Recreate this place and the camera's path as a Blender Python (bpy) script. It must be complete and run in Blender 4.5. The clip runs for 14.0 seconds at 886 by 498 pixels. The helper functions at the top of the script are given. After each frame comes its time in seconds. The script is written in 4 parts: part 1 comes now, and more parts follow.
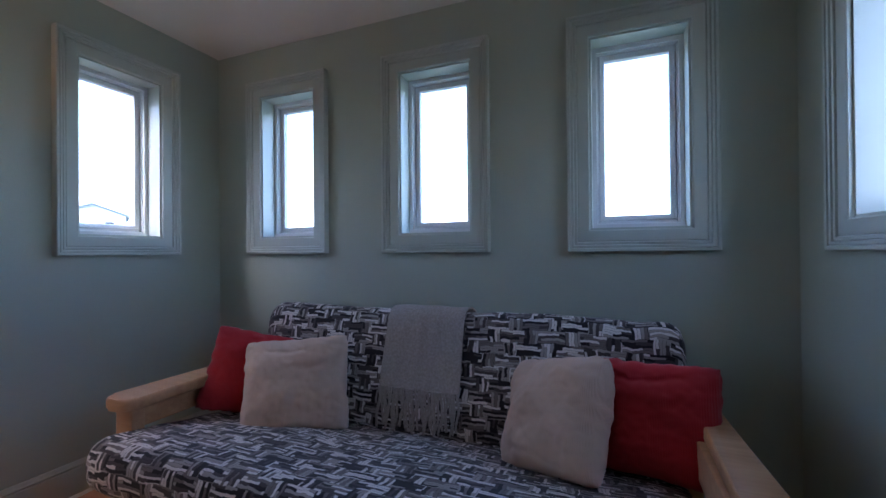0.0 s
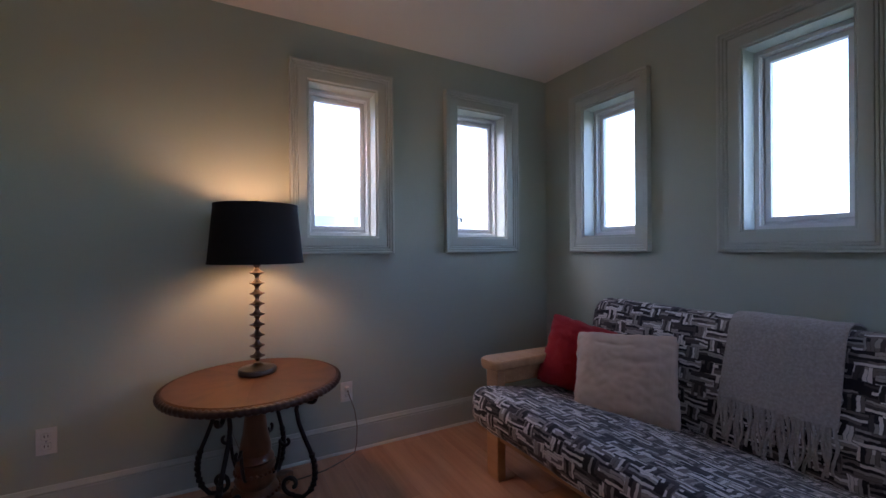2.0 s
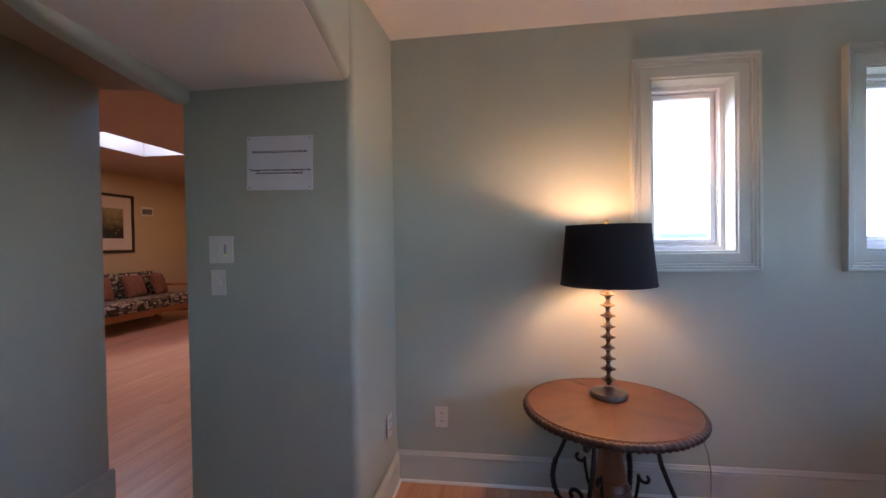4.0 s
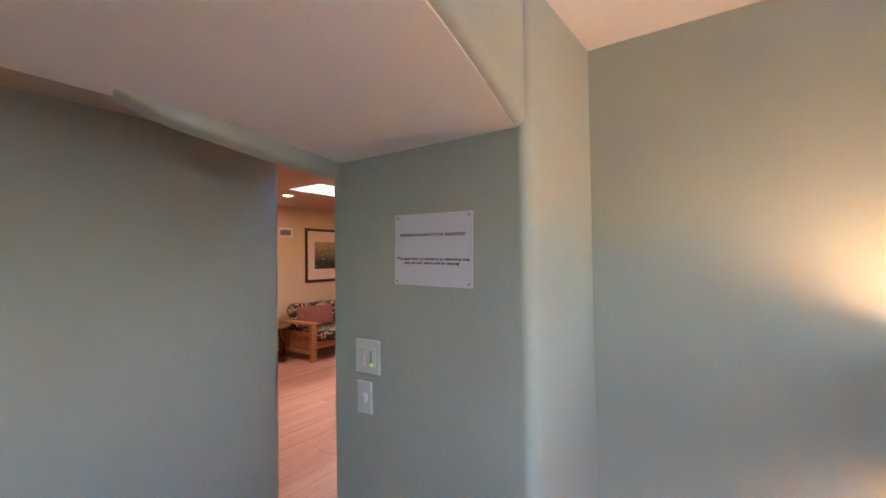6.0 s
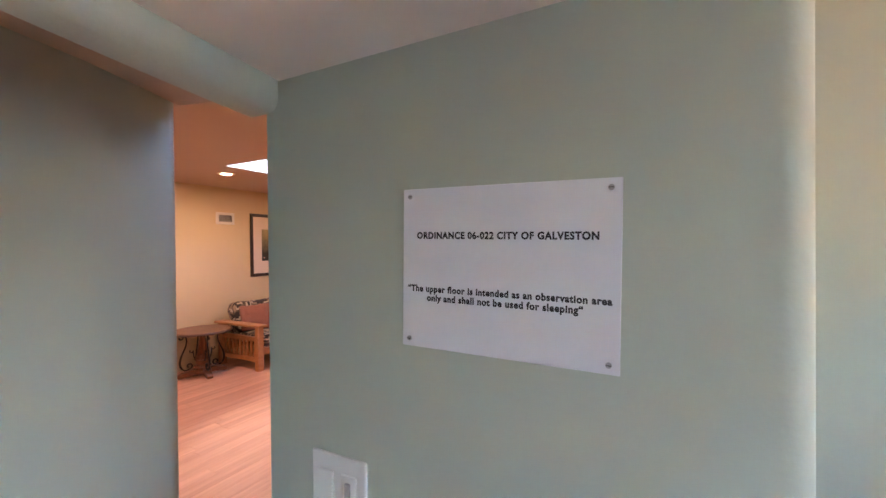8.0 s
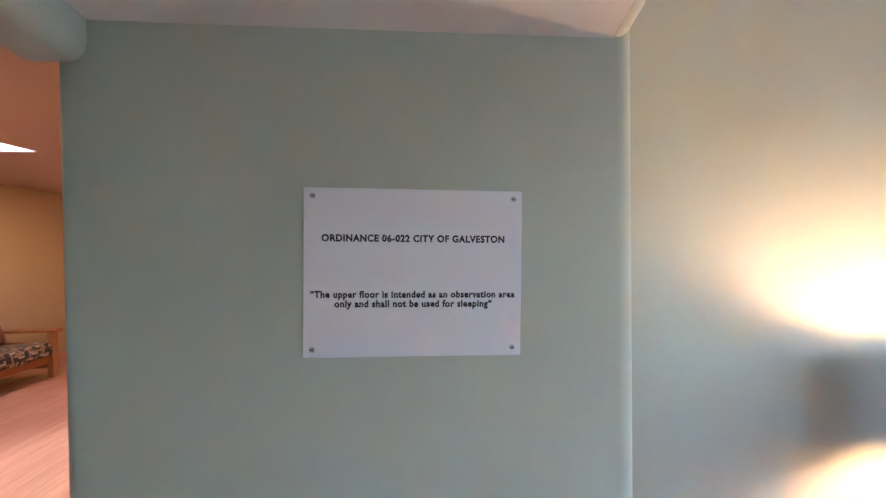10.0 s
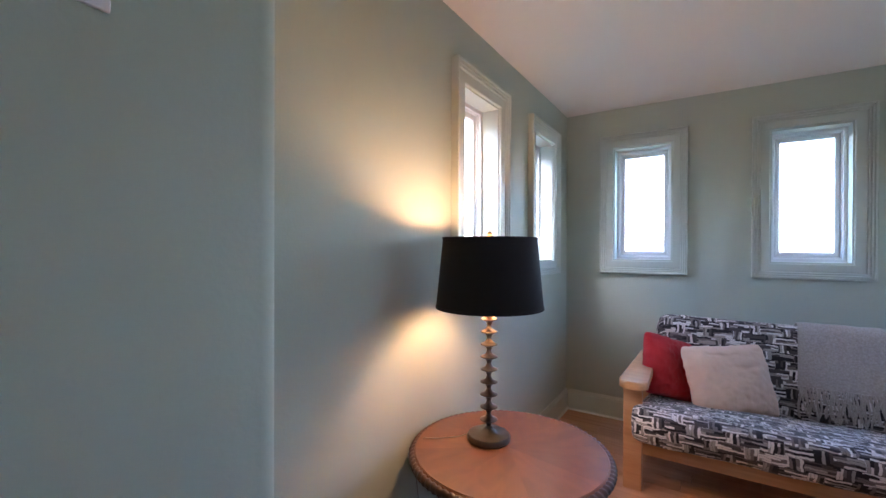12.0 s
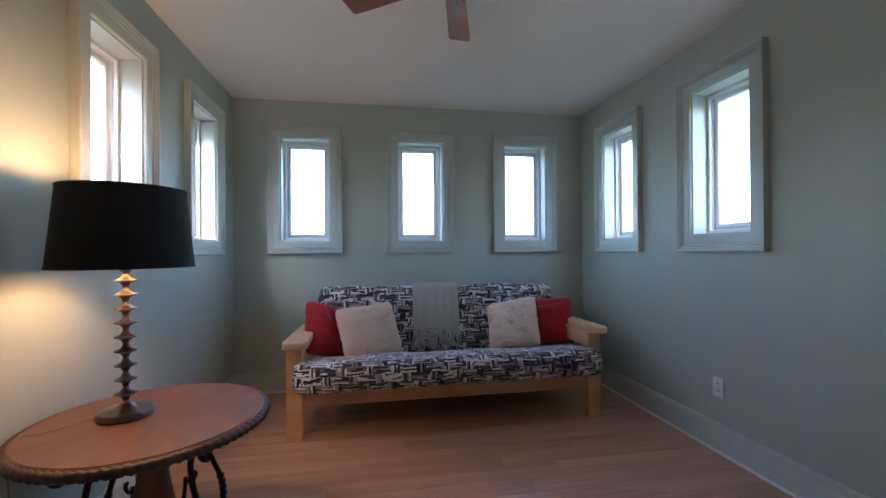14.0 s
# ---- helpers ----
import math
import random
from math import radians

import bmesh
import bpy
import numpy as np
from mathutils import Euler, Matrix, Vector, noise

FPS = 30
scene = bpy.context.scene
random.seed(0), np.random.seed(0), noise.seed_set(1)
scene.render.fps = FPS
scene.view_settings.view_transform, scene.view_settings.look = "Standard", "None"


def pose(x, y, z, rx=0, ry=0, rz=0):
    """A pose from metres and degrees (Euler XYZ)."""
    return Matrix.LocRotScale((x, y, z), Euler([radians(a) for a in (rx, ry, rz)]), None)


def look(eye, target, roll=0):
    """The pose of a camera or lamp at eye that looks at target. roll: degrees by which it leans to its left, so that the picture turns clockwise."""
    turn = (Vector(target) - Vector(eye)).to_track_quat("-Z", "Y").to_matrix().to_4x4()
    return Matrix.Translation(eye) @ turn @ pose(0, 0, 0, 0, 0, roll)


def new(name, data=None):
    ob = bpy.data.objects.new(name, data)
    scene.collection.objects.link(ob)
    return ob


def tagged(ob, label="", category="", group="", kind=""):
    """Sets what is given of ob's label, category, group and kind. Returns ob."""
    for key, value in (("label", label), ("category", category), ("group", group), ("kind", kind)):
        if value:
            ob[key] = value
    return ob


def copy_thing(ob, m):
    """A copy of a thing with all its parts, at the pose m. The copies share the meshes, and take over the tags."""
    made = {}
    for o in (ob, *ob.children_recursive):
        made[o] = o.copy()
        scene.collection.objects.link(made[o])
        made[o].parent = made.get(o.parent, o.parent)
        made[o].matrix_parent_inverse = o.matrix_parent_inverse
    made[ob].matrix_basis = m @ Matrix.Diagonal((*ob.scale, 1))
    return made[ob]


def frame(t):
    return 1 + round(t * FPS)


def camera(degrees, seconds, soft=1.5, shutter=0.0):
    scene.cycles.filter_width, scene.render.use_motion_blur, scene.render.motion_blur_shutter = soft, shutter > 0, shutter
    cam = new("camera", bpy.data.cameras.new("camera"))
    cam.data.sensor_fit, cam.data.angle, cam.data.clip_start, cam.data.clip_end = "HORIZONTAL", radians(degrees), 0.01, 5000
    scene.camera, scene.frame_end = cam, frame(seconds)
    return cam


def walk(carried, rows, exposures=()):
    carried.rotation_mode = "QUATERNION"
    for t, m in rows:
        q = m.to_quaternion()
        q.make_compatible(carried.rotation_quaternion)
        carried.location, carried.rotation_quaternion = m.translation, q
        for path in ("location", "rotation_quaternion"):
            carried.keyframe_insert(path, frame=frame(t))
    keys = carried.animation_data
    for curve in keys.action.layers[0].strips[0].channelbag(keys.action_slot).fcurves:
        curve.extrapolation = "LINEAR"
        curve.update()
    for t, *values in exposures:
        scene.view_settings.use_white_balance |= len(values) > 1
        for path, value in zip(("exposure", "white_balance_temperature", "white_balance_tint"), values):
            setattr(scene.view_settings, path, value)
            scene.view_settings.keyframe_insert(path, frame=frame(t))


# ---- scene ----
cam = camera(94.2, 14.0)
PATH = [
    (0, (0.384, 0.005, 1.149), (-0.343, 1.868, 1.159), -0.5),
    (0.5, (0.46, 0.016, 1.14), (-0.698, 1.647, 1.159), -0.1),
    (1, (0.469, -0.055, 1.154), (-0.947, 1.358, 1.166), -0.2),
    (1.5, (0.429, -0.129, 1.152), (-1.168, 1.074, 1.166), -0.3),
    (2, (0.392, -0.197, 1.169), (-1.361, 0.766, 1.167), -0.4),
    (2.5, (0.347, -0.3, 1.174), (-1.52, 0.416, 1.169), -0.4),
    (3, (0.301, -0.376, 1.181), (-1.653, 0.05, 1.175), -0.5),
    (3.5, (0.278, -0.447, 1.226), (-1.72, -0.358, 1.201), -0.5),
    (4, (0.243, -0.516, 1.306), (-1.738, -0.786, 1.277), -0.9),
    (4.2, (0.229, -0.53, 1.349), (-1.73, -0.936, 1.32), -1.0),
    (6.3, (-0.49, -0.761, 1.649), (-2.114, -1.927, 1.696), -0.7),
    (6.5, (-0.569, -0.822, 1.655), (-2.176, -2.011, 1.694), -0.7),
    (7, (-0.744, -1.022, 1.684), (-2.348, -2.216, 1.69), -0.8),
    (7.2, (-0.798, -1.081, 1.686), (-2.401, -2.278, 1.686), -0.7),
    (9.3, (-0.947, -1.408, 1.728), (-2.943, -1.519, 1.674), -0.9),
    (9.5, (-0.932, -1.418, 1.729), (-2.931, -1.456, 1.668), -1.0),
    (10, (-0.857, -1.464, 1.704), (-2.849, -1.285, 1.678), -0.7),
    (10.5, (-0.821, -1.501, 1.67), (-2.739, -0.934, 1.668), -1.0),
    (11, (-0.861, -1.561, 1.6), (-2.539, -0.472, 1.59), -0.8),
    (11.3, (-0.886, -1.547, 1.529), (-2.377, -0.215, 1.498), -0.2),
    (11.5, (-0.899, -1.521, 1.469), (-2.272, -0.067, 1.455), -0.2),
    (12, (-0.986, -1.452, 1.338), (-2.065, 0.232, 1.328), 0.2),
    (12.5, (-0.969, -1.488, 1.294), (-1.593, 0.412, 1.282), -0.2),
    (13, (-0.978, -1.524, 1.213), (-1.124, 0.471, 1.234), -0.3),
    (13.5, (-0.887, -1.562, 1.191), (-0.772, 0.435, 1.203), -0.4),
    (14, (-0.857, -1.601, 1.157), (-0.516, 0.37, 1.166), -0.4),
]
EXPOSURES = [(0.0, 3.75, 5500, 22), (0.5, 3.6, 5550, 20), (1.0, 3.06, 5700, 18), (1.5, 3.18, 5800, 24), (2.0, 3.44, 5850, 27), (3.0, 4.04, 5900, 28), (4.2, 4.64, 6050, 30), (6.5, 5.69, 6300, 26), (9.5, 6.09, 5850, 23), (11.0, 5.34, 5900, 25), (12.0, 4.89, 5800, 22), (13.0, 4.59, 5750, 18), (14.0, 4.44, 5650, 16)]
walk(cam, [(t, look(eye, target, roll)) for t, eye, target, roll in PATH], EXPOSURES)

# ---- daylight ----
world = bpy.data.worlds.new("overcast_sky")
scene.world = world
world.use_nodes = True
wn = world.node_tree.nodes
sky = wn.new("ShaderNodeTexSky")
sky.sky_type = "NISHITA"
sky.sun_disc = False
sky.sun_elevation = radians(40)
sky.sun_rotation = radians(200)
sky.dust_density = 1.5
wn["Background"].inputs["Strength"].default_value = 0.15
world.node_tree.links.new(sky.outputs[0], wn["Background"].inputs["Color"])
sun = new("sun", bpy.data.lights.new("sun", "SUN"))
sun.data.energy, sun.data.angle, sun.data.color = 0.5, radians(60), (1.0, 0.96, 0.9)
sun.matrix_world = look((0, 0, 20), (4, 12, 0))


LAMP_POWER, CAN_POWER = 0.235, 0.30


# ---- mesh helpers ----
def bm_box(bm, x0, x1, y0, y1, z0, z1):
    v = [bm.verts.new((x, y, z)) for z in (z0, z1) for y in (y0, y1) for x in (x0, x1)]
    for f in ((0, 2, 3, 1), (4, 5, 7, 6), (0, 1, 5, 4), (2, 6, 7, 3), (0, 4, 6, 2), (1, 3, 7, 5)):
        bm.faces.new([v[i] for i in f])
    return v


def box(x0, x1, y0, y1, z0, z1, bevel=0.0, segs=2):
    bm = bmesh.new()
    bm_box(bm, x0, x1, y0, y1, z0, z1)
    if bevel:
        bmesh.ops.bevel(bm, geom=bm.edges[:], offset=bevel, segments=segs, affect="EDGES", profile=0.5)
    return bm


def finish(bm, name, mat, smooth=None):
    bmesh.ops.recalc_face_normals(bm, faces=bm.faces[:])
    me = bpy.data.meshes.new(name)
    bm.to_mesh(me)
    bm.free()
    if mat:
        me.materials.append(mat)
    if smooth:
        me.polygons.foreach_set("use_smooth", [True] * len(me.polygons))
        me.set_sharp_from_angle(angle=radians(smooth))
    return me


def part(name, bm, mat, parent, label="", smooth=None, m=None):
    ob = new(name, finish(bm, name, mat, smooth))
    ob.parent = parent
    if m is not None:
        ob.matrix_local = m
    if label:
        tagged(ob, label)
    return ob


def thing(name, label, category, m=None, group="", kind=""):
    ob = new(name)
    ob.empty_display_size = 0.1
    if m is not None:
        ob.matrix_basis = m
    return tagged(ob, label, category, group, kind)


def solid(name, bm, mat, label, category, kind="", smooth=None, m=None):
    ob = new(name, finish(bm, name, mat, smooth))
    if m is not None:
        ob.matrix_basis = m
    return tagged(ob, label, category, kind=kind)


def lathe(profile, segs=40, caps=True):
    bm = bmesh.new()
    rings = []
    for r, z in profile:
        rings.append([bm.verts.new((r * math.cos(2 * math.pi * i / segs), r * math.sin(2 * math.pi * i / segs), z)) for i in range(segs)])
    for a, b in zip(rings, rings[1:]):
        for i in range(segs):
            j = (i + 1) % segs
            bm.faces.new((a[i], a[j], b[j], b[i]))
    if caps:
        bm.faces.new(rings[0][::-1])
        bm.faces.new(rings[-1])
    return bm


def prism(outline, z0, z1):
    bm = bmesh.new()
    a = [bm.verts.new((x, y, z0)) for x, y in outline]
    b = [bm.verts.new((x, y, z1)) for x, y in outline]
    n = len(a)
    bm.faces.new(a[::-1])
    bm.faces.new(b)
    for i in range(n):
        j = (i + 1) % n
        bm.faces.new((a[i], a[j], b[j], b[i]))
    return bm


def corner(cx, cy, r, a0, a1, n=8):
    return [(cx + r * math.cos(radians(a0 + (a1 - a0) * i / n)), cy + r * math.sin(radians(a0 + (a1 - a0) * i / n))) for i in range(n + 1)]


def tube(points, r, segs=8, closed_ends=True, flat=1.0, up=Vector((0, 0, 1))):
    pts = [Vector(p) for p in points]
    radii = r if isinstance(r, (list, tuple)) else [r] * len(pts)
    bm = bmesh.new()
    rings = []
    side = None
    for i, p in enumerate(pts):
        d = (pts[min(i + 1, len(pts) - 1)] - pts[max(i - 1, 0)]).normalized()
        if side is None:
            ref = up if abs(d.dot(up)) < 0.95 else Vector((1, 0, 0))
            side = d.cross(ref).normalized()
        side = (side - d * side.dot(d)).normalized()
        other = d.cross(side)
        rings.append([bm.verts.new(p + radii[i] * (math.cos(2 * math.pi * k / segs) * side + flat * math.sin(2 * math.pi * k / segs) * other)) for k in range(segs)])
    for a, b in zip(rings, rings[1:]):
        for k in range(segs):
            j = (k + 1) % segs
            bm.faces.new((a[k], a[j], b[j], b[k]))
    if closed_ends:
        bm.faces.new(rings[0][::-1])
        bm.faces.new(rings[-1])
    return bm


def slab(us, vs, holes, d0, d1, place):
    """A wall sheet with rectangular holes; place(u, v, d) gives the point."""
    bm = bmesh.new()
    cache = {}

    def vert(u, v, d):
        key = (round(u, 5), round(v, 5), d)
        if key not in cache:
            cache[key] = bm.verts.new(place(u, v, d))
        return cache[key]

    us = sorted(set(us) | {h[0] for h in holes} | {h[1] for h in holes})
    vs = sorted(set(vs) | {h[2] for h in holes} | {h[3] for h in holes})

    def full(i, j):
        if not (0 <= i < len(us) - 1 and 0 <= j < len(vs) - 1):
            return False
        cu, cv = (us[i] + us[i + 1]) / 2, (vs[j] + vs[j + 1]) / 2
        return not any(h[0] < cu < h[1] and h[2] < cv < h[3] for h in holes)

    for i in range(len(us) - 1):
        for j in range(len(vs) - 1):
            if not full(i, j):
                continue
            u0, u1, v0, v1 = us[i], us[i + 1], vs[j], vs[j + 1]
            for d in (d0, d1):
                bm.faces.new([vert(u, v, d) for u, v in ((u0, v0), (u1, v0), (u1, v1), (u0, v1))])
            for (di, dj), (a, b) in (((-1, 0), ((u0, v0), (u0, v1))), ((1, 0), ((u1, v0), (u1, v1))), ((0, -1), ((u0, v0), (u1, v0))), ((0, 1), ((u0, v1), (u1, v1)))):
                if not full(i + di, j + dj):
                    bm.faces.new((vert(*a, d0), vert(*b, d0), vert(*b, d1), vert(*a, d1)))
    return bm


# ---- materials ----
def material(name, colour, rough=0.6, metal=0.0, vary=0.12, scale=6.0, bump=0.0, bump_scale=200.0, tint=None, coat=0.0):
    m = bpy.data.materials.new(name)
    m.use_nodes = True
    n, l = m.node_tree.nodes, m.node_tree.links
    b = n["Principled BSDF"]
    b.inputs["Roughness"].default_value, b.inputs["Metallic"].default_value = rough, metal
    b.inputs["Coat Weight"].default_value = coat
    tc = n.new("ShaderNodeTexCoord")
    no = n.new("ShaderNodeTexNoise")
    no.inputs["Scale"].default_value, no.inputs["Detail"].default_value = scale, 6.0
    l.new(tc.outputs["Object"], no.inputs["Vector"])
    mix = n.new("ShaderNodeMix")
    mix.data_type = "RGBA"
    c2 = tint or [c * (1 - vary) for c in colour]
    c1 = [min(1, c * (1 + vary * 0.5)) for c in colour]
    mix.inputs[6].default_value, mix.inputs[7].default_value = (*c1, 1), (*c2, 1)
    l.new(no.outputs["Fac"], mix.inputs[0])
    l.new(mix.outputs[2], b.inputs["Base Color"])
    if bump:
        n2 = n.new("ShaderNodeTexNoise")
        n2.inputs["Scale"].default_value, n2.inputs["Detail"].default_value = bump_scale, 3.0
        l.new(tc.outputs["Object"], n2.inputs["Vector"])
        bp = n.new("ShaderNodeBump")
        bp.inputs["Strength"].default_value, bp.inputs["Distance"].default_value = bump, 0.002
        l.new(n2.outputs["Fac"], bp.inputs["Height"])
        l.new(bp.outputs["Normal"], b.inputs["Normal"])
    return m


WALL = material("sage_wall_paint", (0.455, 0.500, 0.425), 0.6, vary=0.07, scale=2.2, bump=0.22, bump_scale=110)
CEIL = material("ceiling_paint", (0.80, 0.77, 0.72), 0.8, vary=0.04, scale=1.0, bump=0.08, bump_scale=140)
TRIM = material("sage_trim_paint", (0.53, 0.57, 0.515), 0.36, vary=0.05, scale=3.0, bump=0.03, bump_scale=90)
VINYL = material("white_vinyl", (0.80, 0.80, 0.80), 0.3, vary=0.03)
LCEIL = material("lounge_ceiling_paint", (0.50, 0.39, 0.29), 0.8, vary=0.05, scale=1.0, bump=0.08, bump_scale=140)
TAN = material("tan_wall_paint", (0.62, 0.50, 0.30), 0.65, vary=0.05, scale=1.2, bump=0.08, bump_scale=160)
def wood(name, dark, light, rough=0.4, grain=(3.0, 60.0, 60.0), per_object=False, coat=0.0, bump=0.1, spread=0.16):
    """Wood with grain along the local x axis unless grain says otherwise."""
    m = bpy.data.materials.new(name)
    m.use_nodes = True
    n, l = m.node_tree.nodes, m.node_tree.links
    b = n["Principled BSDF"]
    b.inputs["Roughness"].default_value, b.inputs["Coat Weight"].default_value = rough, coat
    b.inputs["Coat Roughness"].default_value = 0.15
    tc, info = n.new("ShaderNodeTexCoord"), n.new("ShaderNodeObjectInfo")
    add = n.new("ShaderNodeVectorMath")
    add.operation = "MULTIPLY_ADD"
    add.inputs[1].default_value = grain
    l.new(tc.outputs["Object"], add.inputs[0])
    cmb = n.new("ShaderNodeCombineXYZ")
    mul = n.new("ShaderNodeMath")
    mul.operation = "MULTIPLY"
    mul.inputs[1].default_value = 91.0 if per_object else 0.0
    l.new(info.outputs["Random"], mul.inputs[0])
    for i in range(3):
        l.new(mul.outputs[0], cmb.inputs[i])
    l.new(cmb.outputs[0], add.inputs[2])
    fine = n.new("ShaderNodeTexNoise")
    fine.inputs["Scale"].default_value, fine.inputs["Detail"].default_value, fine.inputs["Distortion"].default_value = 1.0, 8.0, 0.6
    l.new(add.outputs[0], fine.inputs["Vector"])
    broad = n.new("ShaderNodeTexNoise")
    broad.inputs["Scale"].default_value, broad.inputs["Detail"].default_value = 0.18, 3.0
    l.new(add.outputs[0], broad.inputs["Vector"])
    both = n.new("ShaderNodeMath")
    both.operation = "MULTIPLY_ADD"
    both.inputs[1].default_value = 0.55
    l.new(broad.outputs["Fac"], both.inputs[0])
    half = n.new("ShaderNodeMath")
    half.operation = "MULTIPLY"
    half.inputs[1].default_value = 0.5
    l.new(fine.outputs["Fac"], half.inputs[0])
    l.new(half.outputs[0], both.inputs[2])
    tone = both.outputs[0]
    if per_object:
        shift = n.new("ShaderNodeMath")
        shift.operation = "MULTIPLY_ADD"
        shift.inputs[1].default_value = spread
        l.new(info.outputs["Random"], shift.inputs[0])
        sub = n.new("ShaderNodeMath")
        sub.operation = "SUBTRACT"
        sub.inputs[1].default_value = spread / 2
        l.new(both.outputs[0], sub.inputs[0])
        l.new(sub.outputs[0], shift.inputs[2])
        tone = shift.outputs[0]
    ramp = n.new("ShaderNodeValToRGB")
    ramp.color_ramp.elements[0].position, ramp.color_ramp.elements[1].position = 0.3, 0.72
    ramp.color_ramp.elements[0].color, ramp.color_ramp.elements[1].color = (*dark, 1), (*light, 1)
    l.new(tone, ramp.inputs[0])
    l.new(ramp.outputs[0], b.inputs["Base Color"])
    bp = n.new("ShaderNodeBump")
    bp.inputs["Strength"].default_value, bp.inputs["Distance"].default_value = bump, 0.0008
    l.new(fine.outputs["Fac"], bp.inputs["Height"])
    l.new(bp.outputs["Normal"], b.inputs["Normal"])
    return m


def woven_print(name, colours, cell=(0.155, 0.050), stripe=0.0096):
    """Basket-weave print: cells of brushed bars that run across and down by turns, in metres of the UV map."""
    m = bpy.data.materials.new(name)
    m.use_nodes = True
    n, l = m.node_tree.nodes, m.node_tree.links
    b = n["Principled BSDF"]
    b.inputs["Roughness"].default_value = 0.92
    b.inputs["Sheen Weight"].default_value = 0.15

    def math_node(op, a, c=None, d=None):
        k = n.new("ShaderNodeMath")
        k.operation = op
        for i, q in enumerate((a, c, d)):
            if q is None:
                continue
            if isinstance(q, (int, float)):
                k.inputs[i].default_value = q
            else:
                l.new(q, k.inputs[i])
        return k.outputs[0]

    uv = n.new("ShaderNodeUVMap")
    warp = n.new("ShaderNodeTexNoise")
    warp.inputs["Scale"].default_value, warp.inputs["Detail"].default_value = 26.0, 5.0
    l.new(uv.outputs[0], warp.inputs["Vector"])
    sep = n.new("ShaderNodeSeparateXYZ")
    l.new(uv.outputs[0], sep.inputs[0])
    wsep = n.new("ShaderNodeSeparateColor")
    l.new(warp.outputs["Color"], wsep.inputs[0])
    u = math_node("MULTIPLY_ADD", math_node("SUBTRACT", wsep.outputs[0], 0.5), 0.022, sep.outputs[0])
    v = math_node("MULTIPLY_ADD", math_node("SUBTRACT", wsep.outputs[1], 0.5), 0.022, sep.outputs[1])
    row = math_node("FLOOR", math_node("DIVIDE", v, cell[1]))
    ushift = math_node("MULTIPLY_ADD", math_node("FRACT", math_node("MULTIPLY", row, 0.4377)), cell[0], u)
    rep = math_node("DIVIDE", ushift, cell[0])
    col = math_node("FLOOR", rep)
    par = math_node("GREATER_THAN", math_node("FRACT", rep), 0.64)
    col = math_node("MULTIPLY_ADD", par, 0.5, col)
    along = n.new("ShaderNodeMix")
    l.new(par, along.inputs[0])
    l.new(v, along.inputs[2])
    l.new(math_node("MULTIPLY", u, 0.85), along.inputs[3])
    bar = math_node("FLOOR", math_node("DIVIDE", along.outputs[0], stripe))
    cid = n.new("ShaderNodeCombineXYZ")
    l.new(row, cid.inputs[0])
    other = n.new("ShaderNodeMix")
    l.new(par, other.inputs[0])
    l.new(u, other.inputs[2])
    l.new(v, other.inputs[3])
    seg = math_node("FLOOR", math_node("MULTIPLY_ADD", other.outputs[0], 11.0, math_node("MULTIPLY", bar, 0.618)))
    l.new(math_node("MULTIPLY_ADD", seg, 0.137, col), cid.inputs[1])
    l.new(bar, cid.inputs[2])
    wn_ = n.new("ShaderNodeTexWhiteNoise")
    l.new(cid.outputs[0], wn_.inputs["Vector"])
    ramp = n.new("ShaderNodeValToRGB")
    ramp.color_ramp.interpolation = "CONSTANT"
    e = ramp.color_ramp.elements
    e[0].position, e[0].color = 0.0, (*colours[0][1], 1)
    e[1].position, e[1].color = colours[1][0], (*colours[1][1], 1)
    for p, c in colours[2:]:
        k = e.new(p)
        k.color = (*c, 1)
    l.new(wn_.outputs["Value"], ramp.inputs[0])
    # dark outlines between the bars
    edge = math_node("ABSOLUTE", math_node("SUBTRACT", math_node("FRACT", math_node("DIVIDE", along.outputs[0], stripe)), 0.5))
    line = math_node("GREATER_THAN", edge, 0.43)
    mix = n.new("ShaderNodeMix")
    mix.data_type = "RGBA"
    l.new(math_node("MULTIPLY", line, 0.65), mix.inputs[0])
    l.new(ramp.outputs[0], mix.inputs[6])
    mix.inputs[7].default_value = (*colours[0][1], 1)
    l.new(mix.outputs[2], b.inputs["Base Color"])
    bp = n.new("ShaderNodeBump")
    bp.inputs["Strength"].default_value, bp.inputs["Distance"].default_value = 0.4, 0.003
    l.new(warp.outputs["Fac"], bp.inputs["Height"])
    l.new(bp.outputs["Normal"], b.inputs["Normal"])
    return m


